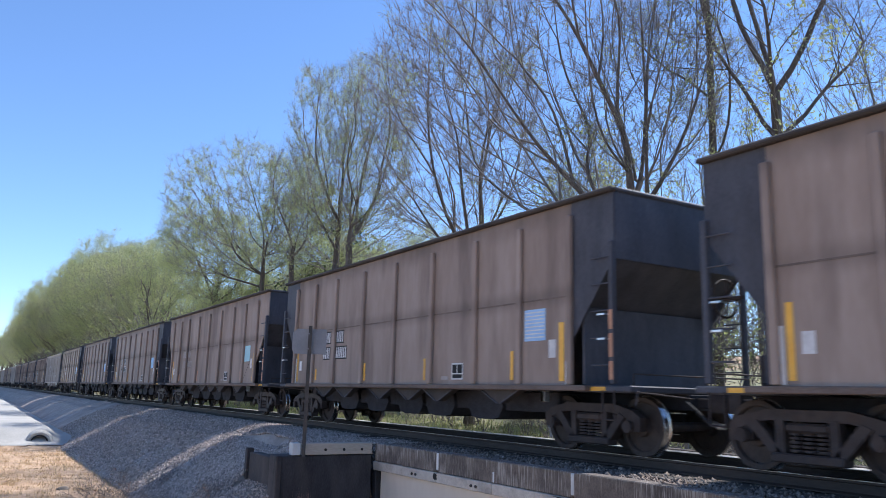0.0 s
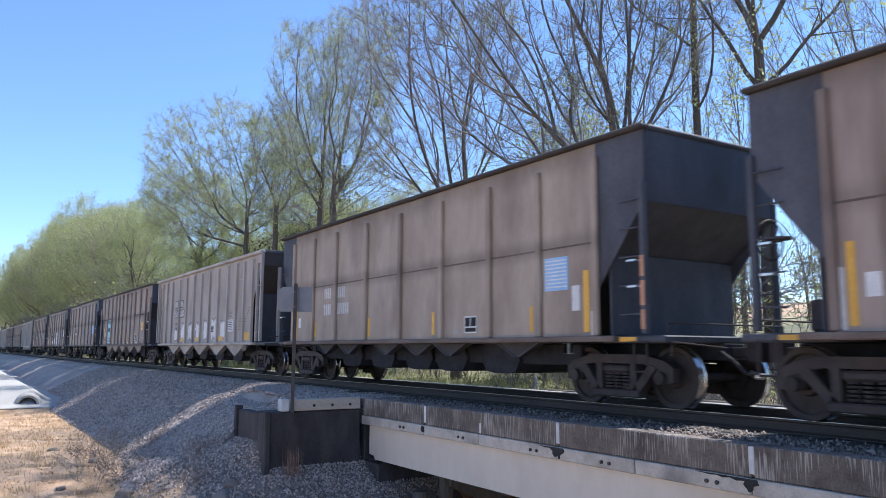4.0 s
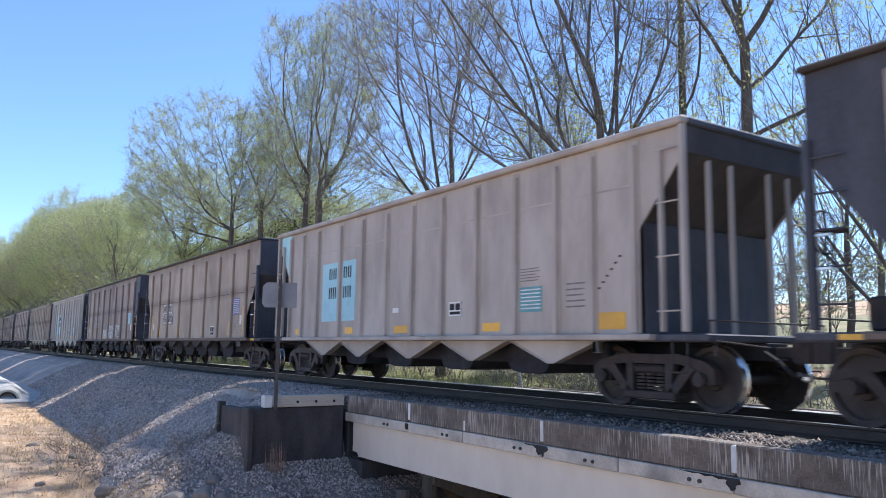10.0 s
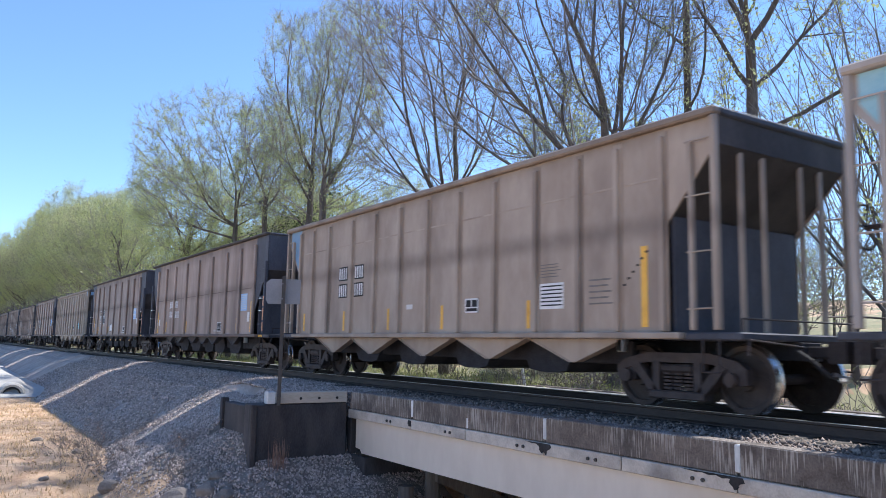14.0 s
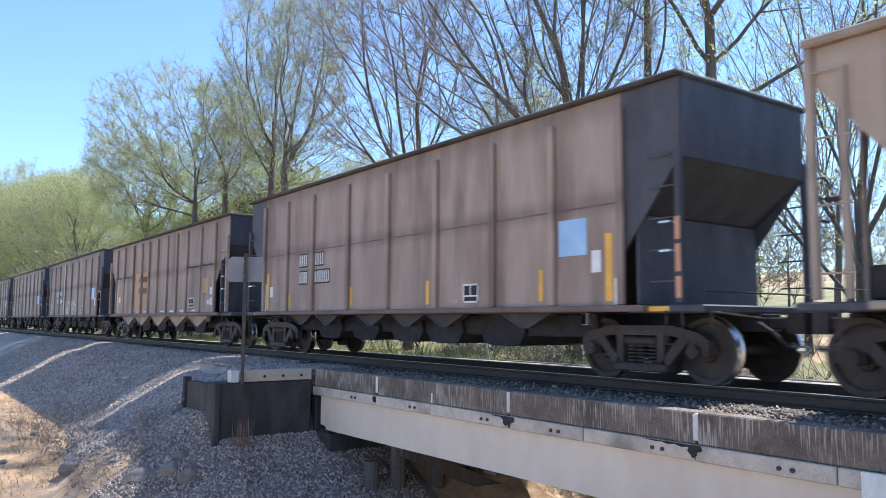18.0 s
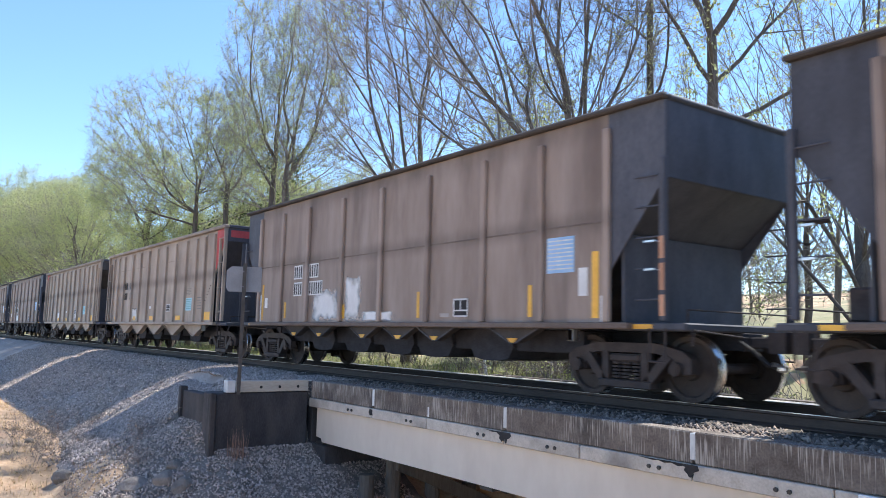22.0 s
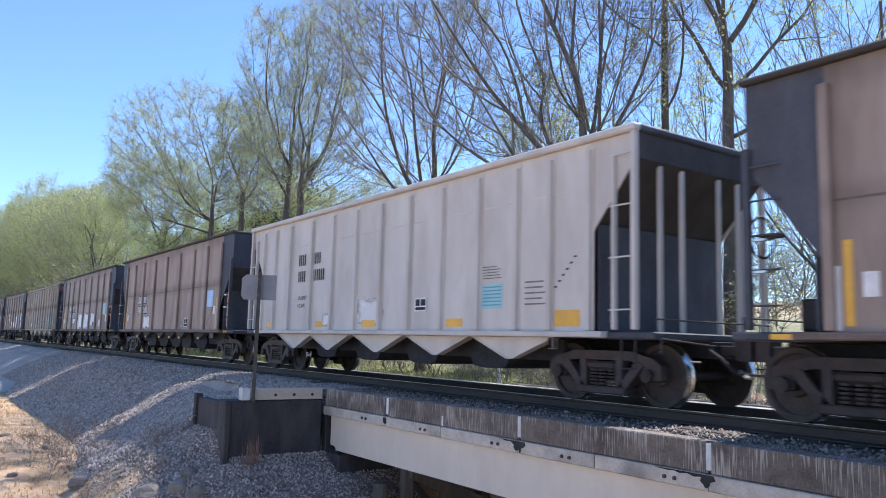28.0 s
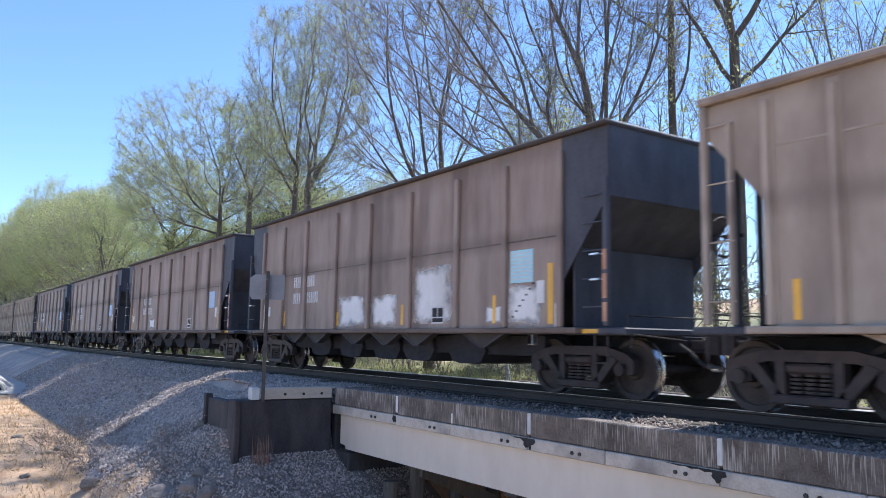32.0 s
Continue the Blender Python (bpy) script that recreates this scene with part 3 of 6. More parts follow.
v, f = sheet(axis_values([(-600, -120, 12), (-120, -45, 40), (-45, -40.6, 30)]), axis_values([(-15, -5.0, 50)]),
             lambda x, y: ground_z(x, y) + 0.03 + 0.25 * smooth(-45, -90, x) + 0.5 * smooth(-41.0, -42.3, x) * smooth(-5.5, -6.3, y), 0.006, 8)
road = new("gravel_road", bulk("gravel_road", v, f, M_GRAVEL))
tagged(road, "pale sunlit gravel access road along the bank", "gravel road", kind="structure")

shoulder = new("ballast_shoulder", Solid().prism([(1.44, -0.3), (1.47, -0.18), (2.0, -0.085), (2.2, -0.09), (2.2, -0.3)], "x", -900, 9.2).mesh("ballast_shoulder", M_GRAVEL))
tagged(shoulder, "pale sunlit ballast shoulder beyond the far rail", "ballast", kind="structure")

# ---- track ----
track = new("railway_track")
tagged(track, "single railway track with worn steel rails on dark ties", "railway track")
prof = [(-0.075, -0.18), (0.075, -0.18), (0.075, -0.165), (0.012, -0.145), (0.012, -0.045), (0.036, -0.032), (0.036, -0.004), (-0.036, -0.004), (-0.036, -0.032),
        (-0.012, -0.045), (-0.012, -0.145), (-0.075, -0.165)]
rail_mesh = Solid().prism(prof, "x", -900, 300).mesh("rail", M_RAIL)
head_mesh = Solid().box(-900, 300, -0.034, 0.034, -0.006, 0.0).mesh("railhead", M_RAILHEAD)
for y in (-0.755, 0.755):
    r = part("rail", rail_mesh, track, at=pose(0, y, 0))
    part("running_surface", head_mesh, r, "bright polished rail top")
tie_mesh = Solid().box(-0.115, 0.115, -1.3, 1.3, -0.36, -0.182, 0.012).mesh("tie", M_TIE)
for i in range(230):
    part("tie", tie_mesh, track, at=pose(-108 + i * 0.52, 0, 0))

# ---- bridge ----
bridge = new("railway_bridge")
bridge.location = (0, 0, 0)
tagged(bridge, "ballasted concrete railway bridge with streaked curb and off-white girder", "bridge")
joints = [-14.6, -12.1, -8.47, -5.32, -2.0, 1.4, 4.8, 9.2]
for a, b in zip(joints, joints[1:]):
    for s in (-1, 1):
        part("curb_slab", Solid().box(a + 0.015, b - 0.015, s * 2.5, s * 2.24, -0.50, -0.15 if s < 0 else -0.07, 0.015).mesh("curb_slab", M_CURB), bridge)
    part("joint_filler", Solid().box(b - 0.045, b + 0.03, -2.506, -2.26, -0.46, -0.165, 0.01).mesh("joint_filler", M_LIME), bridge, "white lime stain at a joint")
    part("deck_slab", Solid().box(a + 0.015, b - 0.015, -2.3, 2.3, -0.66, -0.42, 0.01).mesh("deck_slab", M_LEDGE), bridge)
    half = (a + b) / 2 - 0.1
    for u, w in (((a, half), (half, b)) if a > -14 else ((a, b),)):
        ledge = part("ledge_block", Solid().box(u + 0.008, w - 0.008, -2.535, -2.2, -0.68, -0.505, 0.012).mesh("ledge_block", M_LEDGE), bridge)
        m = w - (0.5 if a > -14 else 0.78)
        for k in (-0.07, 0.07):
            part("bolt", Solid().tube((m + k, -2.535, -0.6), (m + k, -2.56, -0.6), 0.024, 6).mesh("bolt", M_POST), ledge)
    srng = random.Random(int(b * 10))
    out = [(b + 0.075 * math.cos(q) * srng.uniform(0.5, 1.15) - 0.02, -0.575 + 0.07 * math.sin(q) * srng.uniform(0.6, 1.2)) for q in [k * math.tau / 14 for k in range(14)]]
    part("damp_stain", Solid().prism(out, "y", -2.5385, -2.534).mesh("damp_stain", M_INK), bridge, "black damp stain under a joint")
    part("ledge_block", Solid().box(a + 0.008, b - 0.008, 2.2, 2.535, -0.68, -0.505, 0.012).mesh("ledge_block", M_LEDGE), bridge)
blotch = [(-8.87, -0.512), (-8.32, -0.509), (-8.30, -0.55), (-8.34, -0.585), (-8.385, -0.60), (-8.40, -0.66), (-8.43, -0.665), (-8.45, -0.59), (-8.50, -0.55), (-8.56, -0.56), (-8.62, -0.528), (-8.72, -0.532), (-8.80, -0.52)]
part("damp_stain", Solid().prism(blotch, "y", -2.5394, -2.5345).mesh("damp_stain", M_INK), bridge, "black damp stain with drips under a joint")
part("lime_drip", Solid().box(-10.395, -10.355, -2.505, -2.498, -0.49, -0.33).mesh("lime_drip", M_LIME), bridge, "white lime drip on the curb")
# Flat black shape that stands for the dark crack where the ledge is broken.
crack = [(-6.05, -0.507), (-5.6, -0.507), (-5.24, -0.507), (-5.22, -0.56), (-5.27, -0.575), (-5.34, -0.55), (-5.42, -0.535), (-5.5, -0.545), (-5.58, -0.522), (-5.68, -0.535), (-5.76, -0.518), (-5.85, -0.526), (-6.02, -0.512)]
part("damp_stain", Solid().prism(crack, "y", -2.5392, -2.5345).mesh("damp_stain", M_INK), bridge, "long black crack along the broken ledge")
part("deck_ballast", Solid().box(-14.9, 9.2, -2.24, 2.24, -0.42, -0.225).mesh("deck_ballast", M_DECK), bridge, "grey ballast layer on the deck")
for y0, y1 in ((-2.43, -1.75), (-1.2, -0.5), (0.5, 1.2), (1.75, 2.43)):
    out = [(-14.42, -0.684), (9.0, -0.684), (9.0, -1.36), (-14.16, -1.36), (-14.22, -1.29), (-14.42, -1.27)]
    part("girder", Solid().prism(out, "y", y0, y1).mesh("girder", M_GIRDER), bridge)
for x in (-14.32, -9.0, -4.0):
    part("bearing_plate", Solid().box(x - 0.14, x + 0.14, -2.4, -1.8, -1.42, -1.362).mesh("bearing_plate", M_POST), bridge)

abutment = new("bridge_abutment")
tagged(abutment, "dark stained bridge abutment with return wing wall", "abutment")
part("seat_wall", Solid().box(-15.3, -13.98, -2.46, 2.46, -4.2, -1.425, 0.02).mesh("seat_wall", M_WALL), abutment)
part("back_wall", Solid().box(-15.3, -14.62, -2.44, 2.44, -1.42, -0.69, 0.01).mesh("back_wall", M_WALL), abutment)
for s in (-1, 1):
    part("wing_wall", Solid().box(-15.15, -14.62, s * 4.56, s * 2.54, -4.2, -0.37, 0.03).mesh("wing_wall", M_WALL), abutment)
    part("return_wall", Solid().box(-16.57, -15.16, s * 4.5, s * 4.28, -3.2, -0.44, 0.02).mesh("return_wall", M_WALL), abutment)
part("corner_pillar", Solid().box(-14.72, -14.56, -4.62, -4.50, -2.6, -0.365, 0.02).mesh("corner_pillar", M_WALL), abutment, "weathered upright corner timber")
part("wall_post", Solid().box(-16.72, -16.58, -4.55, -4.4, -1.6, -0.36, 0.01).mesh("wall_post", M_WALL), abutment)
cap = part("cap_plank", Solid().box(-14.76, -14.6, -4.06, -2.56, -0.365, -0.14, 0.012).mesh("cap_plank", M_PLANK), abutment, "pale plank with bolt holes")
for y in (-3.6, -3.2, -2.8):
    part("bolt", Solid().tube((-14.6, y, -0.27), (-14.585, y, -0.27), 0.028, 8).mesh("bolt", M_INK), cap)
part("end_block", Solid().box(-14.78, -14.58, -4.3, -4.13, -0.365, -0.13, 0.012).mesh("end_block", M_LIME), abutment, "white painted end block")
abut2 = new("bridge_abutment")
tagged(abut2, "plain dark concrete abutment at the bridge's other end", "abutment")
part("seat_wall", Solid().box(9.0, 10.0, -4.5, 4.5, -4.2, -1.37, 0.02).mesh("seat_wall", M_WALL), abut2)
part("back_wall", Solid().box(9.22, 10.0, -4.5, 4.5, -1.36, -0.2, 0.02).mesh("back_wall", M_WALL), abut2)

pile_bent = new("pile_bent")
tagged(pile_bent, "row of old timber piles with a slanting brace under the bridge", "timber piles")
for k, (y, top) in enumerate(((-2.05, -1.84), (-1.45, -1.372), (-0.5, -1.372), (0.45, -1.372), (1.4, -1.372), (2.1, -1.7))):
    part("pile", Solid().tube((-13.0, y, -4.4), (-13.0, y, top), 0.16, 12, 0.15).mesh("pile", M_TIMBER, smooth=False), pile_bent)
part("brace", Solid().prism([(-1.5, -1.5), (-1.5, -1.78), (2.2, -3.4), (2.2, -3.1)], "x", -12.84, -12.74).mesh("brace", M_TIMBER), pile_bent)
pier = new("bridge_pier")
tagged(pier, "steel pile pier carrying the bridge girders", "pier")
part("pier_cap", Solid().box(-4.35, -3.65, -2.5, 2.5, -1.72, -1.425, 0.03).mesh("pier_cap", M_WALL), pier)
for y in (-2.0, -0.7, 0.7, 2.0):
    part("pile", Solid().tube((-4.0, y, -4.6), (-4.0, y, -1.725), 0.18, 12).mesh("pile", M_TIMBER), pier)
marker = new("bridge_marker")
tagged(marker, "small white board fixed to the bridge ledge", "marker board")
part("board", Solid().box(-3.52, -3.2, -2.58, -2.54, -0.95, -0.5, 0.008).mesh("board", M_LIME), marker)
part("bracket", Solid().box(-3.4, -3.32, -2.541, -2.5, -0.7, -0.56).mesh("bracket", M_POST), marker)

sign = new("trackside_sign")
tagged(sign, "grey metal sign plate on a thin dark steel post", "sign")
part("post", Solid().prism([(-0.035, -0.03), (0.035, -0.03), (0.035, -0.018), (0.006, -0.018), (0.006, 0.03), (-0.006, 0.03), (-0.006, -0.018), (-0.035, -0.018)], "z",
                           -0.4, 2.16).mesh("post", M_POST), sign, at=pose(-14.55, -4.08, 0, 0, 0, 60))
plate = Solid().prism([(-0.36, 0.08), (-0.31, 0.0), (0.32, 0.0), (0.32, 0.50), (-0.27, 0.50), (-0.36, 0.42)], "y", 0.0, 0.012)
part("plate", plate.mesh("plate", M_SHEET), sign, at=pose(-14.60, -4.05, 1.6, 0, 0, 62))
for z in (1.7, 2.0):
    part("bolt", Solid().tube((0, -0.03, 0), (0, 0.0, 0), 0.014, 6).mesh("bolt", M_SHEET), sign, at=pose(-14.56, -4.10, z, 0, 0, 62))

# ---- hopper cars ----
PITCH = 16.15


def start_x(i):
    """Where a car's centre stands at the start, with the slack in the couplings."""
    return -15.852 - PITCH * i + float(np.interp(i, (0, 2, 7, 10, 13, 18, 22, 26, 29, 32, 40), (0.05, 0.05, -0.10, -0.08, 0.0, -0.03, -0.09, -0.09, -0.03, 0.13, 0.13)))


TYPES = {
    "A": dict(top=4.18, ribs=[-6.2, -4.79, -3.34, -1.62, 0.04, 1.74, 3.40, 4.83, 6.2], cut=(3.05, 1.78), apex=[-4.1, -2.75, -0.75, 0.65, 1.9, 4.1], drop=0.74, wide=0.62,
              body=M_BROWN, corner=M_BLACK, posts=0),
    "B": dict(top=4.04, ribs=[-6.31, -5.48, -4.5, -3.2, -2.05, -0.9, 0.2, 1.33, 2.47, 3.61, 4.64, 5.46, 6.31], cut=(3.56, 2.5), apex=[-4.25, -2.3, -0.03, 2.2, 4.4], drop=0.62, wide=1.08,
              body=M_TAN, corner=M_TAN, posts=1),
    "C": dict(top=4.07, ribs=[-6.11, -4.85, -3.45, -2.2, -1.18, -0.05, 1.17, 2.3, 3.42, 4.81, 6.11], cut=(3.13, 2.0), apex=[-4.3, -2.3, -0.05, 2.2, 4.35], drop=0.62, wide=1.08,
              body=M_BROWN, corner=M_BROWN, posts=0),
}
WHEEL_R = 0.457
web = Solid().lathe([(0.08, -0.08), (0.14, -0.085), (0.16, -0.03), (0.37, -0.012), (0.37, 0.02), (0.16, 0.012), (0.14, 0.08), (0.08, 0.08)], 28)
rim = Solid().lathe([(0.37, -0.05), (0.39, -0.066), (0.452, -0.066), (0.457, -0.058), (0.459, 0.045), (0.478, 0.052), (0.484, 0.062), (0.478, 0.075), (0.39, 0.075), (0.37, 0.06)], 36)
WHEEL = Solid()
WHEEL.poly(web.v, web.f, 0)
WHEEL.poly(rim.v, rim.f, 0)
k0 = len(web.f)
for j in range(36):
    for q in (2, 3, 4):
        WHEEL.mi[k0 + j * 10 + q] = 1
WHEEL = WHEEL.mesh("wheel", M_WHEEL, M_TREAD)
AXLE = Solid().tube((0, -1.02, 0), (0, 1.02, 0), 0.078, 12).mesh("axle", M_TRUCK)
CAP = Solid().tube((0, -1.17, 0), (0, -1.10, 0), 0.095, 10).box(-0.05, 0.05, -1.18, -1.165, -0.05, 0.05).mesh("bearing_cap", M_TRUCK)
fr = Solid().prism([(-1.12, 0.40), (-1.12, 0.60), (-0.98, 0.70), (-0.55, 0.80), (0.55, 0.80), (0.98, 0.70), (1.12, 0.60), (1.12, 0.40), (1.0, 0.38), (0.98, 0.55), (0.55, 0.66), (-0.55, 0.66),
                    (-0.98, 0.55), (-1.0, 0.38)], "y", -1.10, -0.96)
for s in (-1, 1):
    fr.prism([(s * 0.82, 0.60), (s * 0.68, 0.66), (s * 0.34, 0.27), (s * 0.44, 0.19)], "y", -1.12, -0.94)
    fr.prism([(s * 0.30, 0.24), (s * 0.42, 0.24), (s * 0.42, 0.68), (s * 0.30, 0.68)], "y", -1.12, -0.94)
    fr.prism([(s * 0.78, 0.40), (s * 0.78, 0.60), (s * 0.98, 0.60), (s * 0.98, 0.40)], "y", -1.08, -0.98)
fr.box(-0.48, 0.48, -1.15, -0.92, 0.15, 0.27, 0.02)
FRAME = fr.mesh("side_frame", M_TRUCK)
sp = Solid()
for k in (-0.18, 0.0, 0.18):
    for z in (0.29, 0.34, 0.39, 0.44, 0.49):
        sp.tube((k, -1.04, z), (k, -1.04, z + 0.03), 0.078, 10)
SPRINGS = sp.mesh("spring_nest", M_TRUCK)
BOLSTER = Solid().box(-0.28, 0.28, -1.14, 1.14, 0.52, 0.64, 0.03).box(-0.2, 0.2, -0.5, 0.5, 0.6, 0.78, 0.03).mesh("bolster", M_TRUCK)
BEAM = Solid().box(-0.05, 0.05, -0.72, 0.72, 0.33, 0.41, 0.01).box(-0.03, 0.06, -0.82, -0.7, 0.25, 0.6).box(-0.03, 0.06, 0.7, 0.82, 0.25, 0.6).mesh("brake_beam", M_TRUCK)
COUPLER = Solid().box(7.45, 7.84, -0.08, 0.08, 0.76, 0.92, 0.02).prism([(7.8, -0.16), (8.06, -0.17), (8.075, -0.06), (7.96, 0.0), (8.05, 0.08), (8.0, 0.17), (7.8, 0.14)], "z", 0.70, 0.98).mesh("coupler", M_TRUCK)
h = Solid()
pts = [(7.5, -0.35, 0.85), (7.72, -0.36, 0.72), (7.9, -0.32, 0.55), (8.04, -0.22, 0.50)]
for p, q in zip(pts, pts[1:]):
    h.tube(p, q, 0.03, 8)
HOSE = h.mesh("air_hose", M_INK)
GLAD_HAND = Solid().box(7.98, 8.12, -0.27, -0.16, 0.46, 0.55, 0.025).tube((8.0, -0.22, 0.52), (7.94, -0.29, 0.56), 0.04, 8).mesh("hose_coupling", M_BRIGHT)
LEVER = Solid().tube((7.52, -1.4, 0.98), (7.52, -0.2, 0.90), 0.014, 6).tube((7.52, -1.4, 0.98), (7.56, -1.48, 0.78), 0.014, 6).mesh("uncoupling_lever", M_TRUCK)
PAD = Solid().box(5.44, 5.55, -1.56, -1.44, 0.80, 0.975, 0.012).mesh("jacking_pad", M_LIME)
bw = Solid()
for k in range(16):
    a, b = k * math.tau / 16, (k + 1) * math.tau / 16
    bw.tube((7.40, 0.9 + 0.27 * math.cos(a), 2.3 + 0.27 * math.sin(a)), (7.40, 0.9 + 0.27 * math.cos(b), 2.3 + 0.27 * math.sin(b)), 0.016, 6)
for k in range(4):
    a = k * math.tau / 4
    bw.tube((7.36, 0.9, 2.3), (7.40, 0.9 + 0.27 * math.cos(a), 2.3 + 0.27 * math.sin(a)), 0.012, 6)
bw.tube((7.1, 0.9, 2.3), (7.4, 0.9, 2.3), 0.03, 8)
BRAKE_WHEEL = bw.mesh("brake_wheel", M_TRUCK)
BRAKE_BOX = Solid().box(6.5, 6.95, 0.3, 0.85, 1.1, 1.5, 0.03).tube((6.3, 0.15, 1.35), (6.9, 0.15, 1.35), 0.16, 12).mesh("brake_cylinder", M_TRUCK)
R180 = pose(0, 0, 0, 0, 0, 180)


def side(a, b, s):
    """A pair of y values on one side of the car."""
    return (-b, -a) if s < 0 else (a, b)


def build_car(kind):
    k = TYPES[kind]
    top, body, corner = k["top"], k["body"], k["corner"]
    z1, zc = top - (0.11 if kind == "B" else 0.075), 1.08
    car = new("hopper_car")
    hi, lo = k["cut"]
    edge = k["ribs"][-1]
    seam = 3.22 if kind == "B" else 2.52
    for s in (-1, 1):
        y0, y1 = side(1.49, 1.52, s)
        part("side_panel", Solid().box(-edge, edge, y0, y1, zc, z1 - 0.002).mesh("side_panel", body), car)
        for e in (-1, 1):
            out = [(e * (edge + 0.002), z1 - 0.002), (e * 7.2, z1 - 0.002), (e * 7.2, hi), (e * (edge + 0.002), lo)]
            part("corner_panel", Solid().prism(out, "y", y0, y1).mesh("corner_panel", corner), car, "black corner panel" if kind == "A" else "")
            lad = Solid()
            tall = z1 if k["posts"] else hi + 0.25
            py0, py1 = side(1.50, 1.60, s)
            part("corner_post", Solid().box(e * 7.14, e * 7.23, py0, py1, zc + 0.02, tall, 0.012).mesh("corner_post", corner if kind != "A" else M_BLACK), car)
            if k["posts"]:
                part("side_post", Solid().box(e * 6.78, e * 6.84, py0, py1 - 0.01, zc + 0.02, z1 - 0.3, 0.01).mesh("side_post", body), car)
            if kind == "C":
                part("side_post", Solid().box(e * 6.77, e * 6.83, py0, py1 - 0.01, zc + 0.02, 2.66, 0.01).mesh("side_post", M_BLACK), car)
            zz = zc + 0.3
            while zz < tall - 0.2:
                lad.tube((e * 6.74, s * 1.585, zz), (e * 7.12, s * 1.585, zz), 0.013, 6)
                zz += {"A": 0.42, "B": 0.75, "C": 0.38}[kind]
            part("ladder", lad.mesh("ladder", body if kind == "B" else M_BLACK), car)
            if s < 0 and (kind == "A" or kind == "C" and e > 0):
                for zz in (1.78, 2.16):
                    part("grab_iron", Solid().tube((e * 6.92, -1.50, zz), (e * 6.92, -1.62, zz), 0.012, 6).tube((e * 7.07, -1.50, zz), (e * 7.07, -1.62, zz), 0.012, 6)
                         .box(e * 6.91, e * 7.08, -1.632, -1.612, zz - 0.018, zz + 0.018, 0.006).mesh("grab_iron", M_BRIGHT), car, "pale worn grab iron")
            part("step", Solid().tube((e * 6.95, s * 1.56, 1.0), (e * 6.95, s * 1.56, 0.55), 0.014, 6).tube((e * 7.2, s * 1.56, 1.0), (e * 7.2, s * 1.56, 0.55), 0.014, 6)
                 .tube((e * 6.95, s * 1.56, 0.56), (e * 7.2, s * 1.56, 0.56), 0.014, 6).mesh("step", M_TRUCK), car)
        for x in k["ribs"]:
            ry0, ry1 = side(1.521, 1.60, s)
            w = 0.06 if kind == "A" else 0.045
            rib = Solid().box(x - w, x + w, ry0, ry1, zc + 0.005, z1 - (0.22 if kind == "A" else 0.12), 0.014)
            if kind == "B":
                rib.box(x - 0.085, x + 0.085, *side(1.521, 1.535, s), zc + 0.005, z1 - 0.05, 0.004)
            part("rib", rib.mesh("rib", body), car)
        if kind == "C":
            for e in (-1, 1):
                part("raised_panel", Solid().box(e * 3.50, e * 6.04, *side(1.521, 1.548, s), zc + 0.01, 2.58, 0.012).mesh("raised_panel", body), car)
                # Strip added to draw the dark seam line above each raised panel.
                part("panel_lip", Solid().box(e * 3.48, e * 6.05, *side(1.521, 1.575, s), 2.582, 2.625, 0.008).mesh("panel_lip", M_DARKBROWN), car)
        else:
            part("weld_seam", Solid().box(-edge, edge, *side(1.5205, 1.5265, s), seam, seam + 0.028).mesh("weld_seam", body if kind == "B" else M_SILL), car)
        part("top_rail", Solid().box(-7.25, 7.25, *side(1.47, 1.63, s), z1, top, 0.025).mesh("top_rail", body if kind == "B" else M_DARKBROWN), car)
        part("side_sill", Solid().box(-6.62, 6.62, *side(1.40, 1.63, s), 0.985, zc - 0.002, 0.015).mesh("side_sill", M_SILL if kind != "B" else body), car)
    for e in (-1, 1):
        part("end_sheet", Solid().box(e * 7.17, e * 7.21, -1.488, 1.488, hi - 0.02, z1 - 0.002).mesh("end_sheet", M_DARKBROWN if kind == "B" else M_BLACK), car)
        part("slope_sheet", Solid().prism([(e * 7.19, hi - 0.03), (e * 7.19, hi + 0.04), (e * 4.9, 1.05), (e * 4.75, 0.98)], "y", -1.487, 1.487).mesh("slope_sheet", M_DARKBROWN if kind == "B" else M_BLACK), car)
        part("top_rail", Solid().box(e * 7.10, e * 7.26, -1.468, 1.468, z1, top, 0.025).mesh("top_rail", M_BLACK), car)
        zs = hi - 0.03 - (hi - 1.0) * 0.8 / 2.4
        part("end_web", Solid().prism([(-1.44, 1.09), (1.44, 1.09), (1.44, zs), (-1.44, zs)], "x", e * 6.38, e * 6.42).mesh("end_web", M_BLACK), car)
        part("end_sill", Solid().box(e * 6.25, e * 7.48, -1.5, 1.5, 0.97, 1.075, 0.02).mesh("end_sill", M_BLACK), car)
        for y in ((-0.95, -0.45, 0.45, 0.95) if k["posts"] else ()):
            part("end_post", Solid().box(e * 7.12, e * 7.165, y - 0.05, y + 0.05, 1.08, hi, 0.01).mesh("end_post", body if k["posts"] else M_BLACK), car)
        part("handrail", Solid().tube((e * 7.40, -1.35, 1.25), (e * 7.40, 1.35, 1.25), 0.013, 6).tube((e * 7.40, -1.35, 1.08), (e * 7.40, -1.35, 1.25), 0.013, 6)
             .tube((e * 7.40, 1.35, 1.08), (e * 7.40, 1.35, 1.25), 0.013, 6).mesh("handrail", M_TRUCK), car)
        at = pose(0, 0, 0) if e > 0 else R180
        part("coupler", COUPLER, car, at=at)
        hose = part("air_hose", HOSE, car, at=at)
        part("hose_coupling", GLAD_HAND, hose, "bare metal hose coupling")
        part("uncoupling_lever", LEVER, car, at=at)
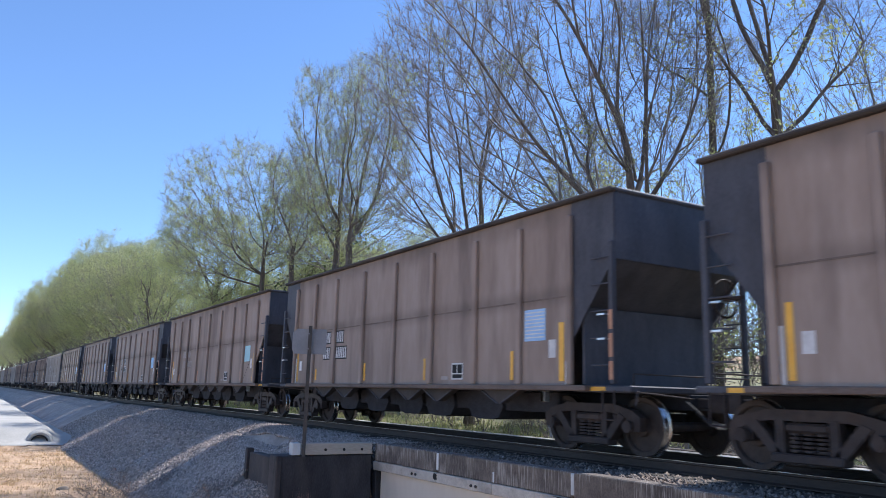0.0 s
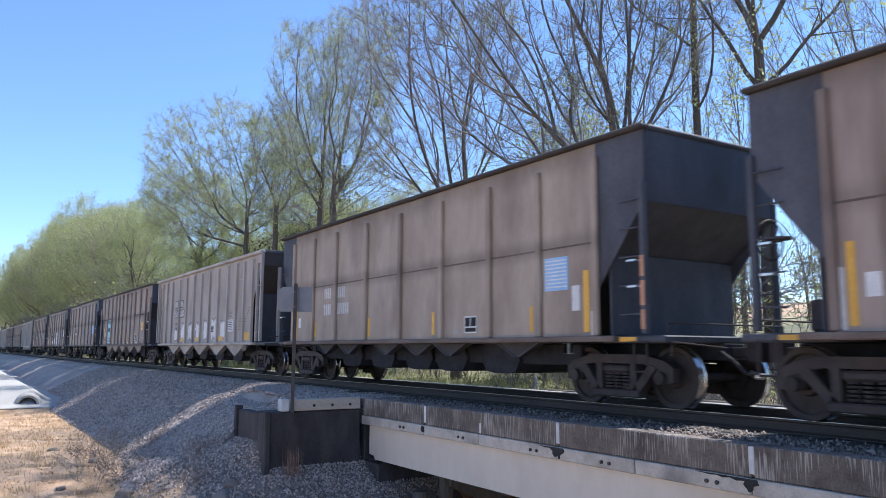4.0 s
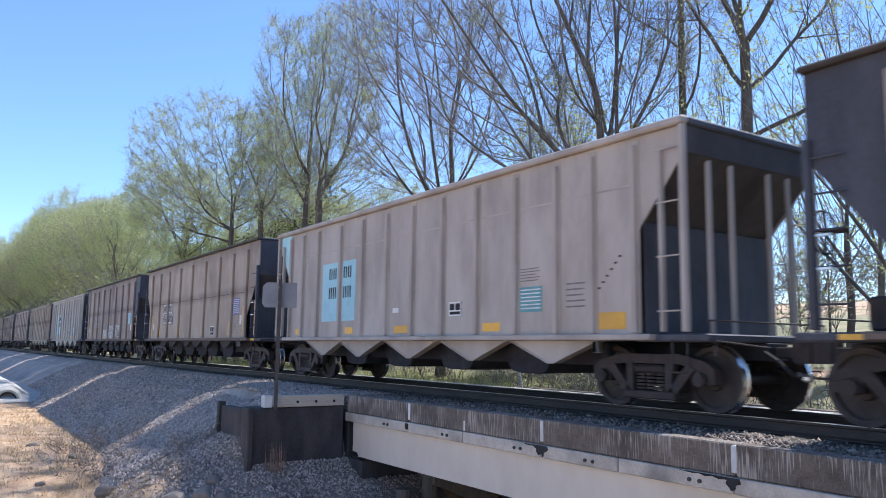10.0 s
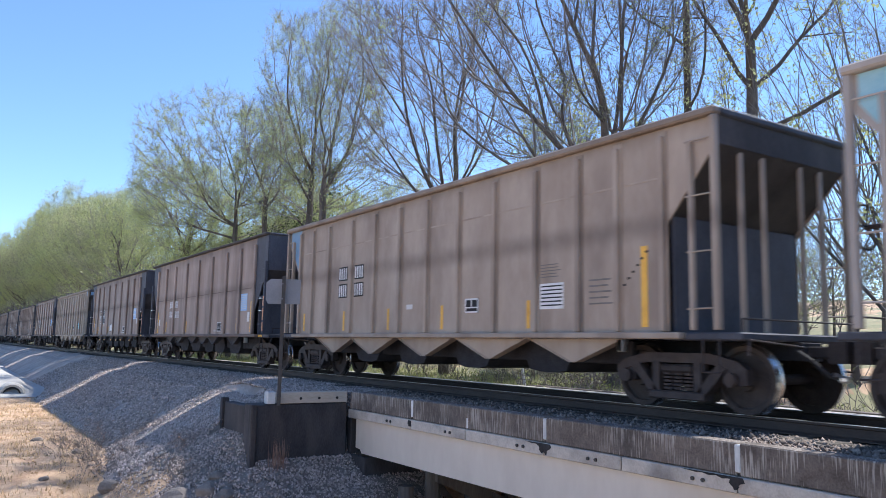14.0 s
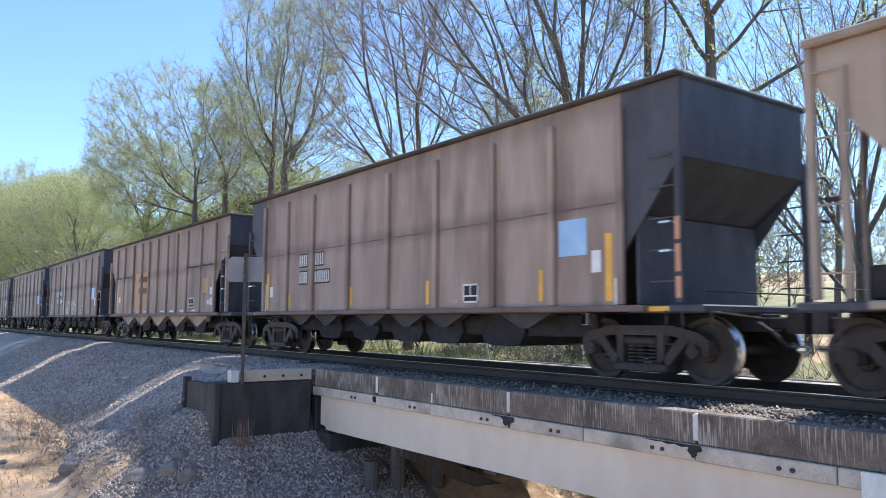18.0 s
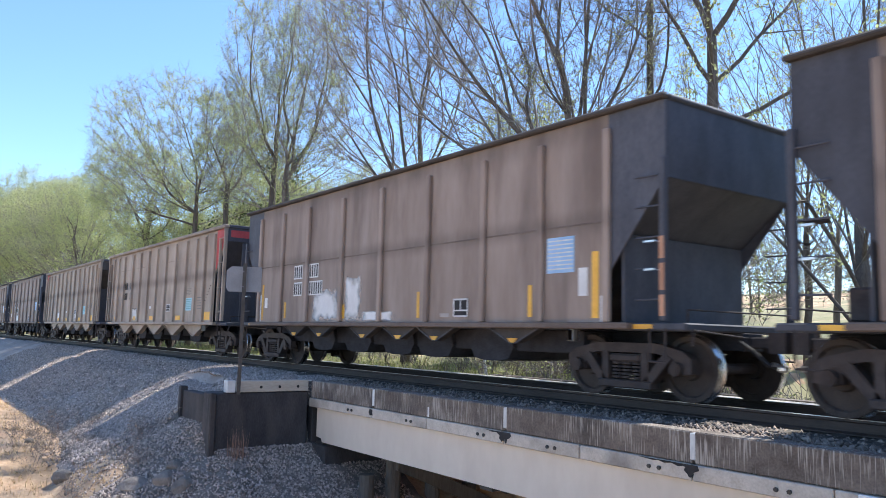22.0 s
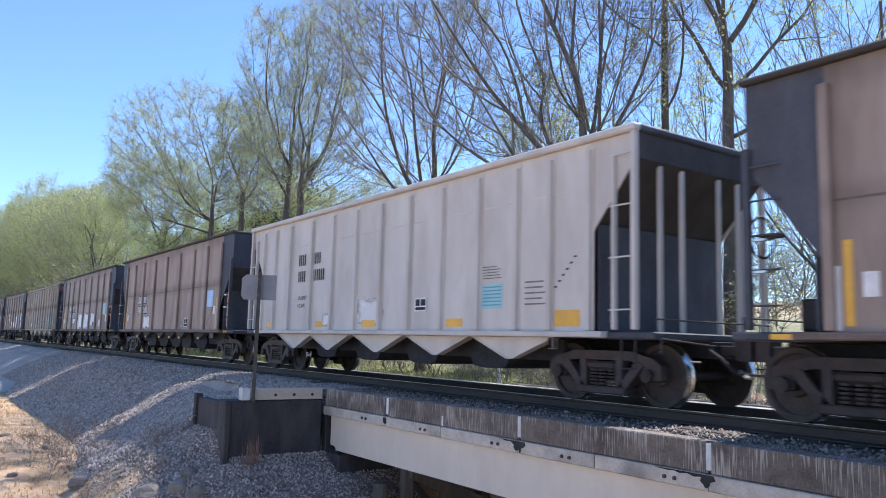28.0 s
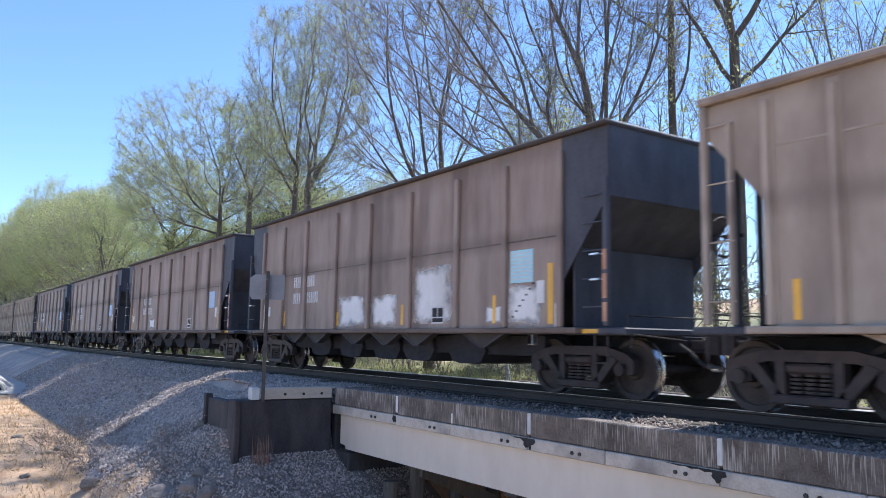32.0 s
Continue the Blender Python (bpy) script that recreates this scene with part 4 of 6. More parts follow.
        for s in (-1, 1):
            part("jacking_pad", PAD, car, "pale jacking pad", at=pose(0, 0, 0) if (e > 0) == (s < 0) else R180)
        part("bolster", BOLSTER, car, at=pose(e * 6.14, 0, 0))
        for s in (-1, 1):
            f = part("side_frame", FRAME, car, at=pose(e * 6.14, 0, 0, 0, 0, 0 if s < 0 else 180))
            part("spring_nest", SPRINGS, f)
            for q in (-0.9, 0.9):
                part("bearing_cap", CAP, f, at=pose(q, 0, WHEEL_R))
        for q in (-0.9, 0.9):
            ax = part("axle", AXLE, car)
            ax.matrix_parent_inverse = Matrix.Translation((e * 6.14 + q, 0, WHEEL_R))
            part("wheel", WHEEL, ax, at=pose(0, -0.755, 0))
            part("wheel", WHEEL, ax, at=pose(0, 0.755, 0, 0, 0, 180))
            part("brake_beam", BEAM, car, at=pose(e * 6.14 + (q - 0.58 if q > 0 else q + 0.58), 0, 0))
    part("brake_wheel", BRAKE_WHEEL, car, at=R180)
    part("brake_cylinder", BRAKE_BOX, car, at=R180)
    part("centre_sill", Solid().box(-7.5, 7.5, -0.24, 0.24, 0.72, 0.968, 0.01).mesh("centre_sill", M_UNDERSIDE), car)
    for x in [(a + b) / 2 for a, b in zip(k["apex"], k["apex"][1:])]:
        gate = Solid().prism([(x - 0.5, 0.97), (x + 0.5, 0.97), (x + 0.6, 0.66), (x + 0.46, 0.46), (x + 0.2, 0.42), (x - 0.2, 0.42), (x - 0.46, 0.46), (x - 0.6, 0.66)], "y", -1.0, 1.0)
        part("discharge_gate", gate.mesh("discharge_gate", M_UNDERSIDE), car)
    part("hopper_floor", Solid().box(-5.2, 5.2, -1.38, 1.38, 0.975, 1.03).mesh("hopper_floor", M_BLACK), car)
    part("underframe", Solid().box(-5.15, 5.15, -0.92, 0.92, 0.6, 0.968, 0.02).mesh("underframe", M_UNDERSIDE), car)
    w = k["wide"]
    for x in k["apex"]:
        for s in (-1, 1):
            c = part("chute_plate", Solid().prism([(x - w, 0.98), (x + w, 0.98), (x + 0.06, k["drop"]), (x - 0.06, k["drop"])], "y", *side(1.30, 1.45, s))
                     .mesh("chute_plate", body if kind != "A" else M_DARKBROWN), car)
            for q in (-1, 1) if s < 0 else ():
                part("flange", Solid().prism([(x + q * w, 0.985), (x + q * (w - 0.05), 0.985), (x + q * 0.02, k["drop"] - 0.005), (x + q * 0.07, k["drop"] - 0.005)], "y",
                                             *side(1.44, 1.475, s)).mesh("flange", body if kind != "A" else M_BLACK), c)
    return car


BASE = {k: build_car(k) for k in TYPES}

# ---- markings on the near side ----
YF, YB = -1.5275, -1.5212
mark_cache = {}


def mark(name, car, solid, *mats, label=""):
    return part(name, solid.mesh(name, *mats), car, label)


def stripe(car, x, z0, z1, w=0.11, m=None):
    mark("reflective_strip", car, Solid().box(x - w / 2, x + w / 2, YF, YB, z0, z1, 0.0), m or M_YELLOW)


def panel(car, x0, x1, z0, z1, m, lines=None, name="placard"):
    board = mark(name, car, Solid().box(x0, x1, YF, YB, z0, z1, 0.0), m)
    if lines:
        s = Solid()
        z = z0 + 0.05
        while z < z1 - 0.04:
            s.box(x0 + 0.03, x1 - 0.03, YF - 0.003, YF - 0.0005, z, z + 0.022)
            z += 0.062
        tagged(mark("printing", board, s, lines), kind="stuff")
    return board


def character(w, h, m):
    """Two plain upright bars in place of one character."""
    key = (round(w, 3), round(h, 3), m.name)
    if key not in mark_cache:
        mark_cache[key] = Solid().box(0, w * 0.34, YF - 0.004, YF - 0.0005, 0, h).box(w * 0.66, w, YF - 0.004, YF - 0.0005, 0, h).mesh("character_bar", m)
    return mark_cache[key]


def bars(car, x, z, count, m, h=0.28, w=0.17, gap=0.06, back=None):
    """One row of plain bars in place of writing, on a backing panel where there is one."""
    length = count * w + (count - 1) * gap
    host = car
    if back is M_SPRAY:
        host = patch(car, x - 0.14, x + length + 0.14, z - 0.13, z + h + 0.13, int(100 * (x + 20) + 10 * z), square=0.25)
    elif back:
        host = mark("number_panel", car, Solid().box(x - 0.03, x + length + 0.03, YF, YB, z - 0.03, z + h + 0.03), back)
    for i in range(count):
        part("character_bar", character(w, h, m), host, at=pose(x + i * (w + gap), 0, z))


def number(car, style, x=-4.08, z=1.75, digits=3):
    m, back = {"spray": (M_INK, M_SPRAY), "label": (M_INK, M_LETTER), "panel": (M_LETTER, M_INK), "white": (M_LETTER, None), "faded": (M_FADED, None), "ink": (M_INK, None)}[style]
    for row, (a, b) in ((1, (2, 2)), (0, (2, digits))):
        zz = z + row * 0.42
        bars(car, x, zz, a, m, back=back)
        bars(car, x + 0.84, zz, b, m, w=0.17 if b < 4 else 0.14, gap=0.06 if b < 4 else 0.05, back=back)


def words(car, body, x, z, size, m, y=-1.5295):
    """Stencilled words on the near side."""
    curve = bpy.data.curves.new("stencilled_words", "FONT")
    curve.body, curve.size, curve.extrude, curve.resolution_u = body, size, 0.001, 2
    probe = new("stencilled_words", curve)
    me = bpy.data.meshes.new_from_object(probe.evaluated_get(bpy.context.evaluated_depsgraph_get()))
    bpy.data.objects.remove(probe)
    me.materials.append(m)
    part("stencilled_words", me, car, at=pose(x, y, z, 90, 0, 0))


def stencil(car, x=2.55, z=1.17, w=0.43, h=0.33):
    board = mark("stencil_panel", car, Solid().box(x, x + w, YF, YB, z, z + h), M_INK)
    s = Solid()
    for a, b, c, d in ((x, x + w, z, z + 0.03), (x, x + w, z + h - 0.03, z + h), (x, x + 0.03, z, z + h), (x + w - 0.03, x + w, z, z + h),
                       (x + w * 0.46, x + w * 0.46 + 0.025, z + h * 0.34, z + h), (x + 0.03, x + w - 0.03, z + h * 0.32, z + h * 0.32 + 0.025)):
        s.box(a, b, YF - 0.003, YF - 0.0005, c, d)
    tagged(mark("white_frame", board, s, M_LETTER), kind="stuff")


def patch(car, x0, x1, z0, z1, seed, m=None, square=0.4):
    """An uneven sprayed patch of paint."""
    rng = random.Random(seed)
    n, out = 26, []
    for i in range(n):
        a = i * math.tau / n
        c, s = math.cos(a), math.sin(a)
        e = square
        px = math.copysign(abs(c) ** e, c) * (0.94 + 0.06 * rng.random())
        pz = math.copysign(abs(s) ** e, s)
        pz *= (0.72 + 0.28 * rng.random()) if s > 0.1 else 1.0
        out.append(((x0 + x1) / 2 + px * (x1 - x0) / 2, (z0 + z1) / 2 + pz * (z1 - z0) / 2))
    return mark("paint_patch", car, Solid().prism(out, "y", YF + 0.002, YB), m or M_SPRAY, label="uneven white repair paint")


def stroke(s, pts, w):
    """A painted line through points on the side, as one ribbon."""
    n = len(pts)
    left, right = [], []
    for i, (x, z) in enumerate(pts):
        ax, az = pts[max(i - 1, 0)]
        bx, bz = pts[min(i + 1, n - 1)]
        o = Vector((az - bz, bx - ax)).normalized() * w
        left.append((x + o.x, z + o.y))
        right.append((x - o.x, z - o.y))
    v = [(x, y, z) for y in (YF, YB) for x, z in left + right]
    m = 2 * n
    f = []
    for i in range(n - 1):
        f += [(i, i + 1, n + i + 1, n + i), (m + i, m + n + i, m + n + i + 1, m + i + 1), (i, m + i, m + i + 1, i + 1), (n + i, n + i + 1, m + n + i + 1, m + n + i)]
    s.poly(v, f)


def scribble(car, x0, x1, z0, z1, seed, m=None):
    """Rounded sprayed letter shapes: arches, inner bows and slanting tails."""
    rng = random.Random(seed)
    x, h = x0, z1 - z0
    while x < x1 - 0.2:
        w = rng.uniform(0.20, 0.36) * min(1.8, h / 0.5)
        s = Solid()
        up = [math.pi * (1.06 - 1.12 * k / 14) for k in range(15)]
        top = z1 - rng.uniform(0, 0.12) * h
        stroke(s, [(x + w / 2 + w / 2 * math.cos(a), top - h * 0.55 + h * 0.55 * math.sin(a) - (0.35 * h * (1 - math.sin(a)) if k > 7 else 0)) for k, a in enumerate(up)], 0.017)
        if rng.random() < 0.7:
            stroke(s, [(x + w / 2 + w * 0.3 * math.cos(a), z0 + h * 0.38 * math.sin(a)) for a in up], 0.015)
        else:
            stroke(s, [(x + w * 0.3 + w * 0.35 * k / 6, top - h * 0.3 - h * 0.12 * math.sin(k)) for k in range(7)], 0.014)
        stroke(s, [(x + w * (0.1 + 0.13 * k), z0 + h * (0.15 + 0.1 * k * rng.uniform(0.7, 1.2))) for k in range(7)], 0.013)
        mark("scrawl", car, s, m or M_LETTER, label="thin sprayed scrawl")
        x += w * rng.uniform(0.85, 1.05)


def dots(car, x, z, n=7):
    s = Solid()
    for i in range(n):
        s.box(x + i * 0.085, x + 0.05 + i * 0.085, YF - 0.002, YB, z + i * 0.09, z + i * 0.09 + 0.03)
    tagged(mark("lettering", car, s, M_INK), kind="stuff")


def marks_a(car, seed):
    rng = random.Random(seed)
    for x, z0, z1 in ((-4.62, 1.18, 1.60), (-1.47, 1.16, 1.62), (1.45, 1.16, 1.68), (4.55, 1.16, 1.72)):
        stripe(car, x + rng.uniform(-0.05, 0.05), z0, z1 - rng.uniform(0, 0.15), 0.09, M_ORANGE if seed % 4 == 1 else M_YELLOW)
    stripe(car, 5.95, 1.14, 2.11, 0.13)
    stripe(car, -6.0, 1.14, 2.08, 0.10)
    panel(car, -5.85, -5.68, 1.45, 1.72, M_LETTER)
    panel(car, 5.62, 5.80, 1.60 - rng.uniform(0, 0.15), 1.92 - rng.uniform(0, 0.15), M_LETTER)
    if seed in (7, 8, 9, 16, 22, 26, 29, 30):
        for x in TYPES["A"]["apex"]:
            z = TYPES["A"]["drop"] + 0.01
            mark("reflective_tip", car, Solid().prism([(x - 0.13, z + 0.075), (x + 0.13, z + 0.075), (x + 0.05, z), (x - 0.05, z)], "y", -1.482, -1.4765), M_YELLOW, label="orange reflective tip")
    stencil(car)
    panel(car, 2.15, 2.42, 1.17, 1.24, M_FADED)
    for z0, z1 in ((1.16, 1.44), (1.50, 1.86), (1.92, 2.22)):
        mark("reflective_strip", car, Solid().box(7.145, 7.225, -1.6055, -1.601, z0, z1), M_ORANGE)
    stripe(car, 6.09, 1.09, 1.46, 0.075, M_LETTER)
    stripe(car, -6.14, 1.09, 1.80, 0.10, M_LETTER)
    for e in (-1, 1):
        mark("reflective_strip", car, Solid().box(e * 6.62, e * 6.95, -1.5055, -1.501, 0.99, 1.055), M_YELLOW)


def marks_b(car, seed, blocks=True):
    rng = random.Random(seed)
    if blocks:
        for x0, x1 in ((-5.9, -5.6), (-2.9, -2.5), (-0.55, 0.0), (2.64, 3.15)):
            panel(car, x0, x1, 1.15, 1.30, M_YELLOW, name="reflective_strip")
        panel(car, 5.56, 6.1, 1.15, 1.40, M_YELLOW, name="reflective_strip")
    else:
        for x in (-6.0, -3.6, -1.4, 0.75, 3.4):
            stripe(car, x, 1.15, 1.62, 0.09)
        stripe(car, 5.95, 1.15, 2.3, 0.12)
    panel(car, -0.62, -0.38, 1.58, 1.68, M_LETTER)
    stencil(car, 1.55, 1.45, 0.42, 0.27)
    s = Solid()
    for j in range(5):
        s.box(4.85, 5.35 - rng.uniform(0, 0.15), YF, YB, 1.5 + j * 0.09, 1.525 + j * 0.09)
        s.box(3.72, 4.24 - rng.uniform(0, 0.15), YF, YB, 1.98 + j * 0.05, 1.995 + j * 0.05)
    tagged(mark("lettering", car, s, M_WORN), kind="stuff")
    dots(car, 5.55, 1.75, 6)


def marks_c(car, seed):
    """Markings of the raised-panel cars; those on a raised panel stand further out."""
    def plate(name, x0, x1, z0, z1, m, label=""):
        y = -1.549 if abs(x0 + x1) > 7.0 and z1 < 2.62 else YB
        return mark(name, car, Solid().box(x0, x1, y - 0.0045, y, z0, z1), m, label=label)

    def row(host, x, z, count, h, w, gap, y):
        for j in range(count):
            part("character_bar", character(w, h, M_INK), host, at=pose(x + j * (w + gap), y - YF, z))

    for x in (-2.97, -1.86, 0.42, 1.53, 2.66, 3.97):
        plate("placard", x, x + 0.43, 1.13, 1.18, M_LETTER)
    plate("reflective_strip", 5.93, 6.05, 1.15, 2.07, M_YELLOW)
    plate("reflective_strip", -5.95, -5.82, 1.16, 2.09, M_YELLOW)
    plate("placard", -5.62, -5.42, 1.57, 1.80, M_LETTER)
    plate("placard", 5.74, 5.91, 1.32, 1.55, M_LETTER)
    board = plate("stencil_panel", 3.69, 4.22, 1.26, 1.58, M_INK)
    s = Solid()
    for a, b, c, d in ((3.69, 4.22, 1.26, 1.285), (3.69, 4.22, 1.555, 1.58), (3.69, 3.715, 1.26, 1.58), (4.195, 4.22, 1.26, 1.58), (3.94, 3.965, 1.37, 1.58), (3.715, 4.195, 1.36, 1.385)):
        s.box(a, b, -1.5565, -1.554, c, d)
    tagged(mark("white_frame", board, s, M_LETTER), kind="stuff")
    if seed == 6:
        host = plate("number_panel", -4.58, -3.52, 1.16, 2.56, M_CYAN, "pale turquoise number panel")
        row(host, -4.50, 2.31, 4, 0.23, 0.17, 0.075, -1.5545)
        row(host, -4.52, 1.85, 5, 0.24, 0.14, 0.06, -1.5545)
        for body, x, z in (("LD LMT", -4.50, 1.41), ("238200", -4.03, 1.41), ("LT WT", -4.50, 1.25), ("47800", -3.95, 1.25)):
            words(car, body, x, z, 0.13, M_INK, -1.5555)
        for x in (-3.46, -1.32, 1.31, 3.52):
            plate("reflective_strip", x, x + 0.12, 1.22, 1.72, M_YELLOW, "faded orange reflective strip")
        for name, x0, x1, z0, z1, face, ink in (("placard", 5.17, 5.69, 1.78, 2.22, M_YELLOW, M_OCHRE), ("placard", -0.70, -0.28, 1.38, 1.82, M_OCHRE, M_YELLOW)):
            sheet = plate(name, x0, x1, z0, z1, face)
            t = Solid()
            y = -1.5555 if x0 > 3.5 else YF
            for j in range(6):
                t.box(x0 + 0.03, x1 - 0.03, y - 0.002, y + 0.002, z0 + 0.05 + j * 0.065, z0 + 0.07 + j * 0.065)
            tagged(mark("printing", sheet, t, ink), kind="stuff")
        plate("placard", -0.70, -0.28, 1.09, 1.125, M_FADED)
        plate("placard", 4.47, 4.72, 1.26, 1.36, M_LETTER)
        plate("paint_patch", -5.64, -5.38, 1.33, 1.54, M_INK)
    else:
        for x0, x1, n in ((-3.16, -2.32, 2), (-2.04, -1.24, 3)):
            host = plate("number_panel", x0, x1, 1.17, 2.71, M_OCHRE, "faded ochre number panel")
            for z in (2.32, 1.87):
                row(host, x1 - 0.32 if n == 2 else x0 + 0.04, z, n, 0.22, 0.13, 0.06, YF)
            plate("placard", x0 + 0.1, x1 - 0.2, 1.10, 1.15, M_LETTER)
        plate("placard", 5.09, 5.58, 1.72, 2.18, M_OCHRE)
        plate("placard", 5.74, 5.91, 1.65, 1.87, M_LETTER)
        plate("paint_patch", 5.47, 5.68, 1.34, 1.48, M_LETTER)
        plate("placard", 1.32, 1.36, 1.22, 1.72, M_FADED)


def repaint(car, old, to, names=None):
    """Another paint on the parts that share a finish."""
    for o in car.children_recursive:
        if o.material_slots and o.material_slots[0].material == old and (names is None or o.name.split(".")[0] in names):
            o.material_slots[0].link = "OBJECT"
            o.material_slots[0].material = to


def corner_paint(car, e, m):
    k = TYPES[car["form"]]
    edge = k["ribs"][-1] + 0.06
    hi = k["cut"][0]
    z = k["top"] - 0.115
    out = [(e * edge, z), (e * 7.08, z), (e * 7.08, hi + 0.02), (e * edge, k["cut"][1] + 0.12)]
    mark("colour_panel", car, Solid().prism(out, "y", YF, YB), m)
    mark("colour_panel", car, Solid().box(e * 7.212, e * 7.218, -1.4, 1.4, hi + 0.1, z - 0.05), m)


BLUE = (4.95, 5.53, 1.83, 2.38)
A, B, C = "A", "B", "C"
FORMS = {5: B, 6: C, 10: B, 13: B, 14: B, 17: B, 19: C, 23: B, 24: B, 28: B, 31: B, 36: B, 37: B}
LABELS = {A: "weathered brown steel coal hopper car with black ends", B: "dusty tan many-ribbed coal hopper car with sawtooth chutes", C: "brown coal hopper car with raised side panels"}
cars = {}


def dress(i, car):
    f = car["form"]
    rng = random.Random(i * 7 + 3)
    if f == A:
        marks_a(car, i)
        tone = {11: M_TAN, 4: M_TAN}.get(i, M_BROWN)
        if tone is not M_BROWN:
            repaint(car, M_BROWN, tone)
        if i in (1, 11):
            repaint(car, M_BLACK, tone, ("corner_panel",))
        face, ink = {0: (M_BLUE, M_LETTER), 1: (M_CYAN, None), 2: (M_BLUE, M_CYAN), 3: (M_BLUE, M_LETTER), 7: (M_BLUE, None), 8: (M_LETTER, M_NAVY), 9: (M_BLUE, None), 11: (M_NAVY, M_LETTER),
                     12: (M_CYAN, None), 18: (M_BLUE, None), 20: (M_BLUE, M_CYAN), 26: (M_LETTER, M_BLUE), 30: (M_CYAN, None), 32: (M_CYAN, M_LETTER)}.get(i, (M_BLUE, M_LETTER))
        panel(car, *BLUE, face, ink)
        style = {-1: "panel", 0: "panel", 1: "faded", 2: "label", 3: "faded", 7: "panel", 8: "spray", 9: "label", 11: "spray", 12: "faded", 16: "spray", 18: "panel", 20: "panel", 21: "faded", 22: "label",
                 25: "label", 26: "panel", 29: "panel", 30: "panel", 32: "white"}.get(i, "white")
        number(car, style, digits=3 + (i in (1, 7, 18, 20, 25, 30)))
        if i % 3 == 2 or i in (1, 12, 29, 32):
            dots(car, 5.0, 1.25, 7)
    else:
        if f == C:
            marks_c(car, i)
        else:
            marks_b(car, i, i not in (14, 17, 31))
            face = {10: M_TEAL, 13: M_TEAL, 14: M_LETTER, 5: M_LETTER}.get(i, M_CYAN)
            panel(car, 3.7, 4.27, 1.46, 1.88, face, M_LETTER if face is M_TEAL else M_TEAL if face is M_CYAN else M_INK)
    if i in (10, 13):
        repaint(car, M_TAN, M_GREY)
        panel(car, -4.25, -3.27, 1.46, 2.92, M_CYAN, name="number_panel")
        panel(car, -3.13, -2.42, 1.46, 2.92, M_CYAN, name="number_panel")
        for z in (2.5, 2.02):
            bars(car, -3.85, z + 0.004, 2, M_INK)
            bars(car, -3.05, z + 0.004, 2, M_INK)
        corner_paint(car, -1, M_CYAN)
    if i == 5:
        repaint(car, M_TAN, M_GREY)
        for j, (x0, x1, z1) in enumerate(((-4.1, -3.3, 1.75), (-3.0, -2.2, 2.0), (-1.85, -1.05, 2.0), (-0.6, 0.1, 2.0), (0.5, 1.2, 2.05), (1.5, 2.35, 2.1), (2.65, 3.4, 2.0))):
            patch(car, x0, x1, 1.12, z1, 50 + j)
        number(car, "panel", -4.0, 2.2)
        for body, x, z in (("LD LMT", -3.92, 1.86), ("LT WT", -3.92, 1.66)):
            words(car, body, x, z, 0.15, M_INK)
    if i == 8:
        mark("paint_strip", car, Solid().box(1.68, 1.80, -1.6045, -1.6005, 1.1, 3.8), M_WHITE)
        for x0, x1 in ((1.58, 1.678), (1.802, 1.86)):
            mark("paint_strip", car, Solid().box(x0, x1, YF, YB, 1.09, 3.98), M_WHITE)
        patch(car, 0.11, 1.57, 1.085, 2.35, 81, M_WHITE, square=0.08)
        patch(car, -1.44, -0.37, 1.1, 1.95, 82)
        patch(car, -3.0, -2.2, 1.15, 1.6, 85)
        patch(car, -5.4, -4.95, 1.3, 1.75, 83)
        patch(car, 5.1, 5.5, 1.15, 1.7, 84)
    if i == 12:
        scribble(car, -1.9, -0.7, 1.15, 1.6, 121)
        scribble(car, 0.15, 1.5, 1.2, 1.85, 122)
        scribble(car, 1.95, 3.2, 1.25, 1.85, 123)
        patch(car, -5.3, -4.95, 1.3, 1.8, 124)
    if i == 14:
        number(car, "panel", -3.9, 1.98, digits=2)
        corner_paint(car, -1, M_SKYBLUE)
    if i == 17:
        number(car, "faded", -3.9, 1.9, digits=2)
        corner_paint(car, 1, M_SKYBLUE)
    if i == 20:
        mark("paint_strip", car, Solid().box(-1.70, -1.54, -1.6045, -1.6005, 1.1, 3.85), M_WHITE)
        scribble(car, -1.4, 1.5, 1.2, 1.9, 201, M_LETTER)
    if i in (16, 22, 25, 26, 27, 29, 30, 32, 33, 35, 38):
        spots = {16: [(-1.2, 0.0, 1.2, 1.75)], 22: [(-3.1, -1.68, 1.09, 1.92), (-1.55, -0.72, 1.09, 2.13), (-0.85, 0.68, 1.09, 1.33)], 25: [(-3.25, -2.05, 1.09, 1.66)], 26: [(-1.58, -0.55, 1.09, 2.0)],
                 27: [(0.2, 1.5, 1.15, 1.7)], 29: [(-3.27, -1.95, 1.09, 1.74)],
                 30: [(-1.62, -0.0, 1.0, 2.12), (0.06, 1.66, 1.0, 2.08), (1.85, 3.2, 1.18, 2.04), (3.95, 4.55, 1.15, 1.65), (-3.25, -2.27, 1.36, 1.74)],
                 32: [(-1.55, -0.02, 1.1, 1.92), (0.1, 1.3, 1.1, 1.85), (1.8, 3.3, 1.1, 2.45), (4.25, 4.75, 1.15, 1.5), (4.85, 5.8, 1.1, 1.86)],
                 33: [(-3.0, -2.0, 1.15, 1.6)], 35: [(-1.0, 0.5, 1.15, 1.7)], 38: [(1.9, 3.1, 1.2, 1.7)]}[i]
        for j, (x0, x1, z0, z1) in enumerate(spots):
            patch(car, x0, x1, z0, z1, i * 10 + j)
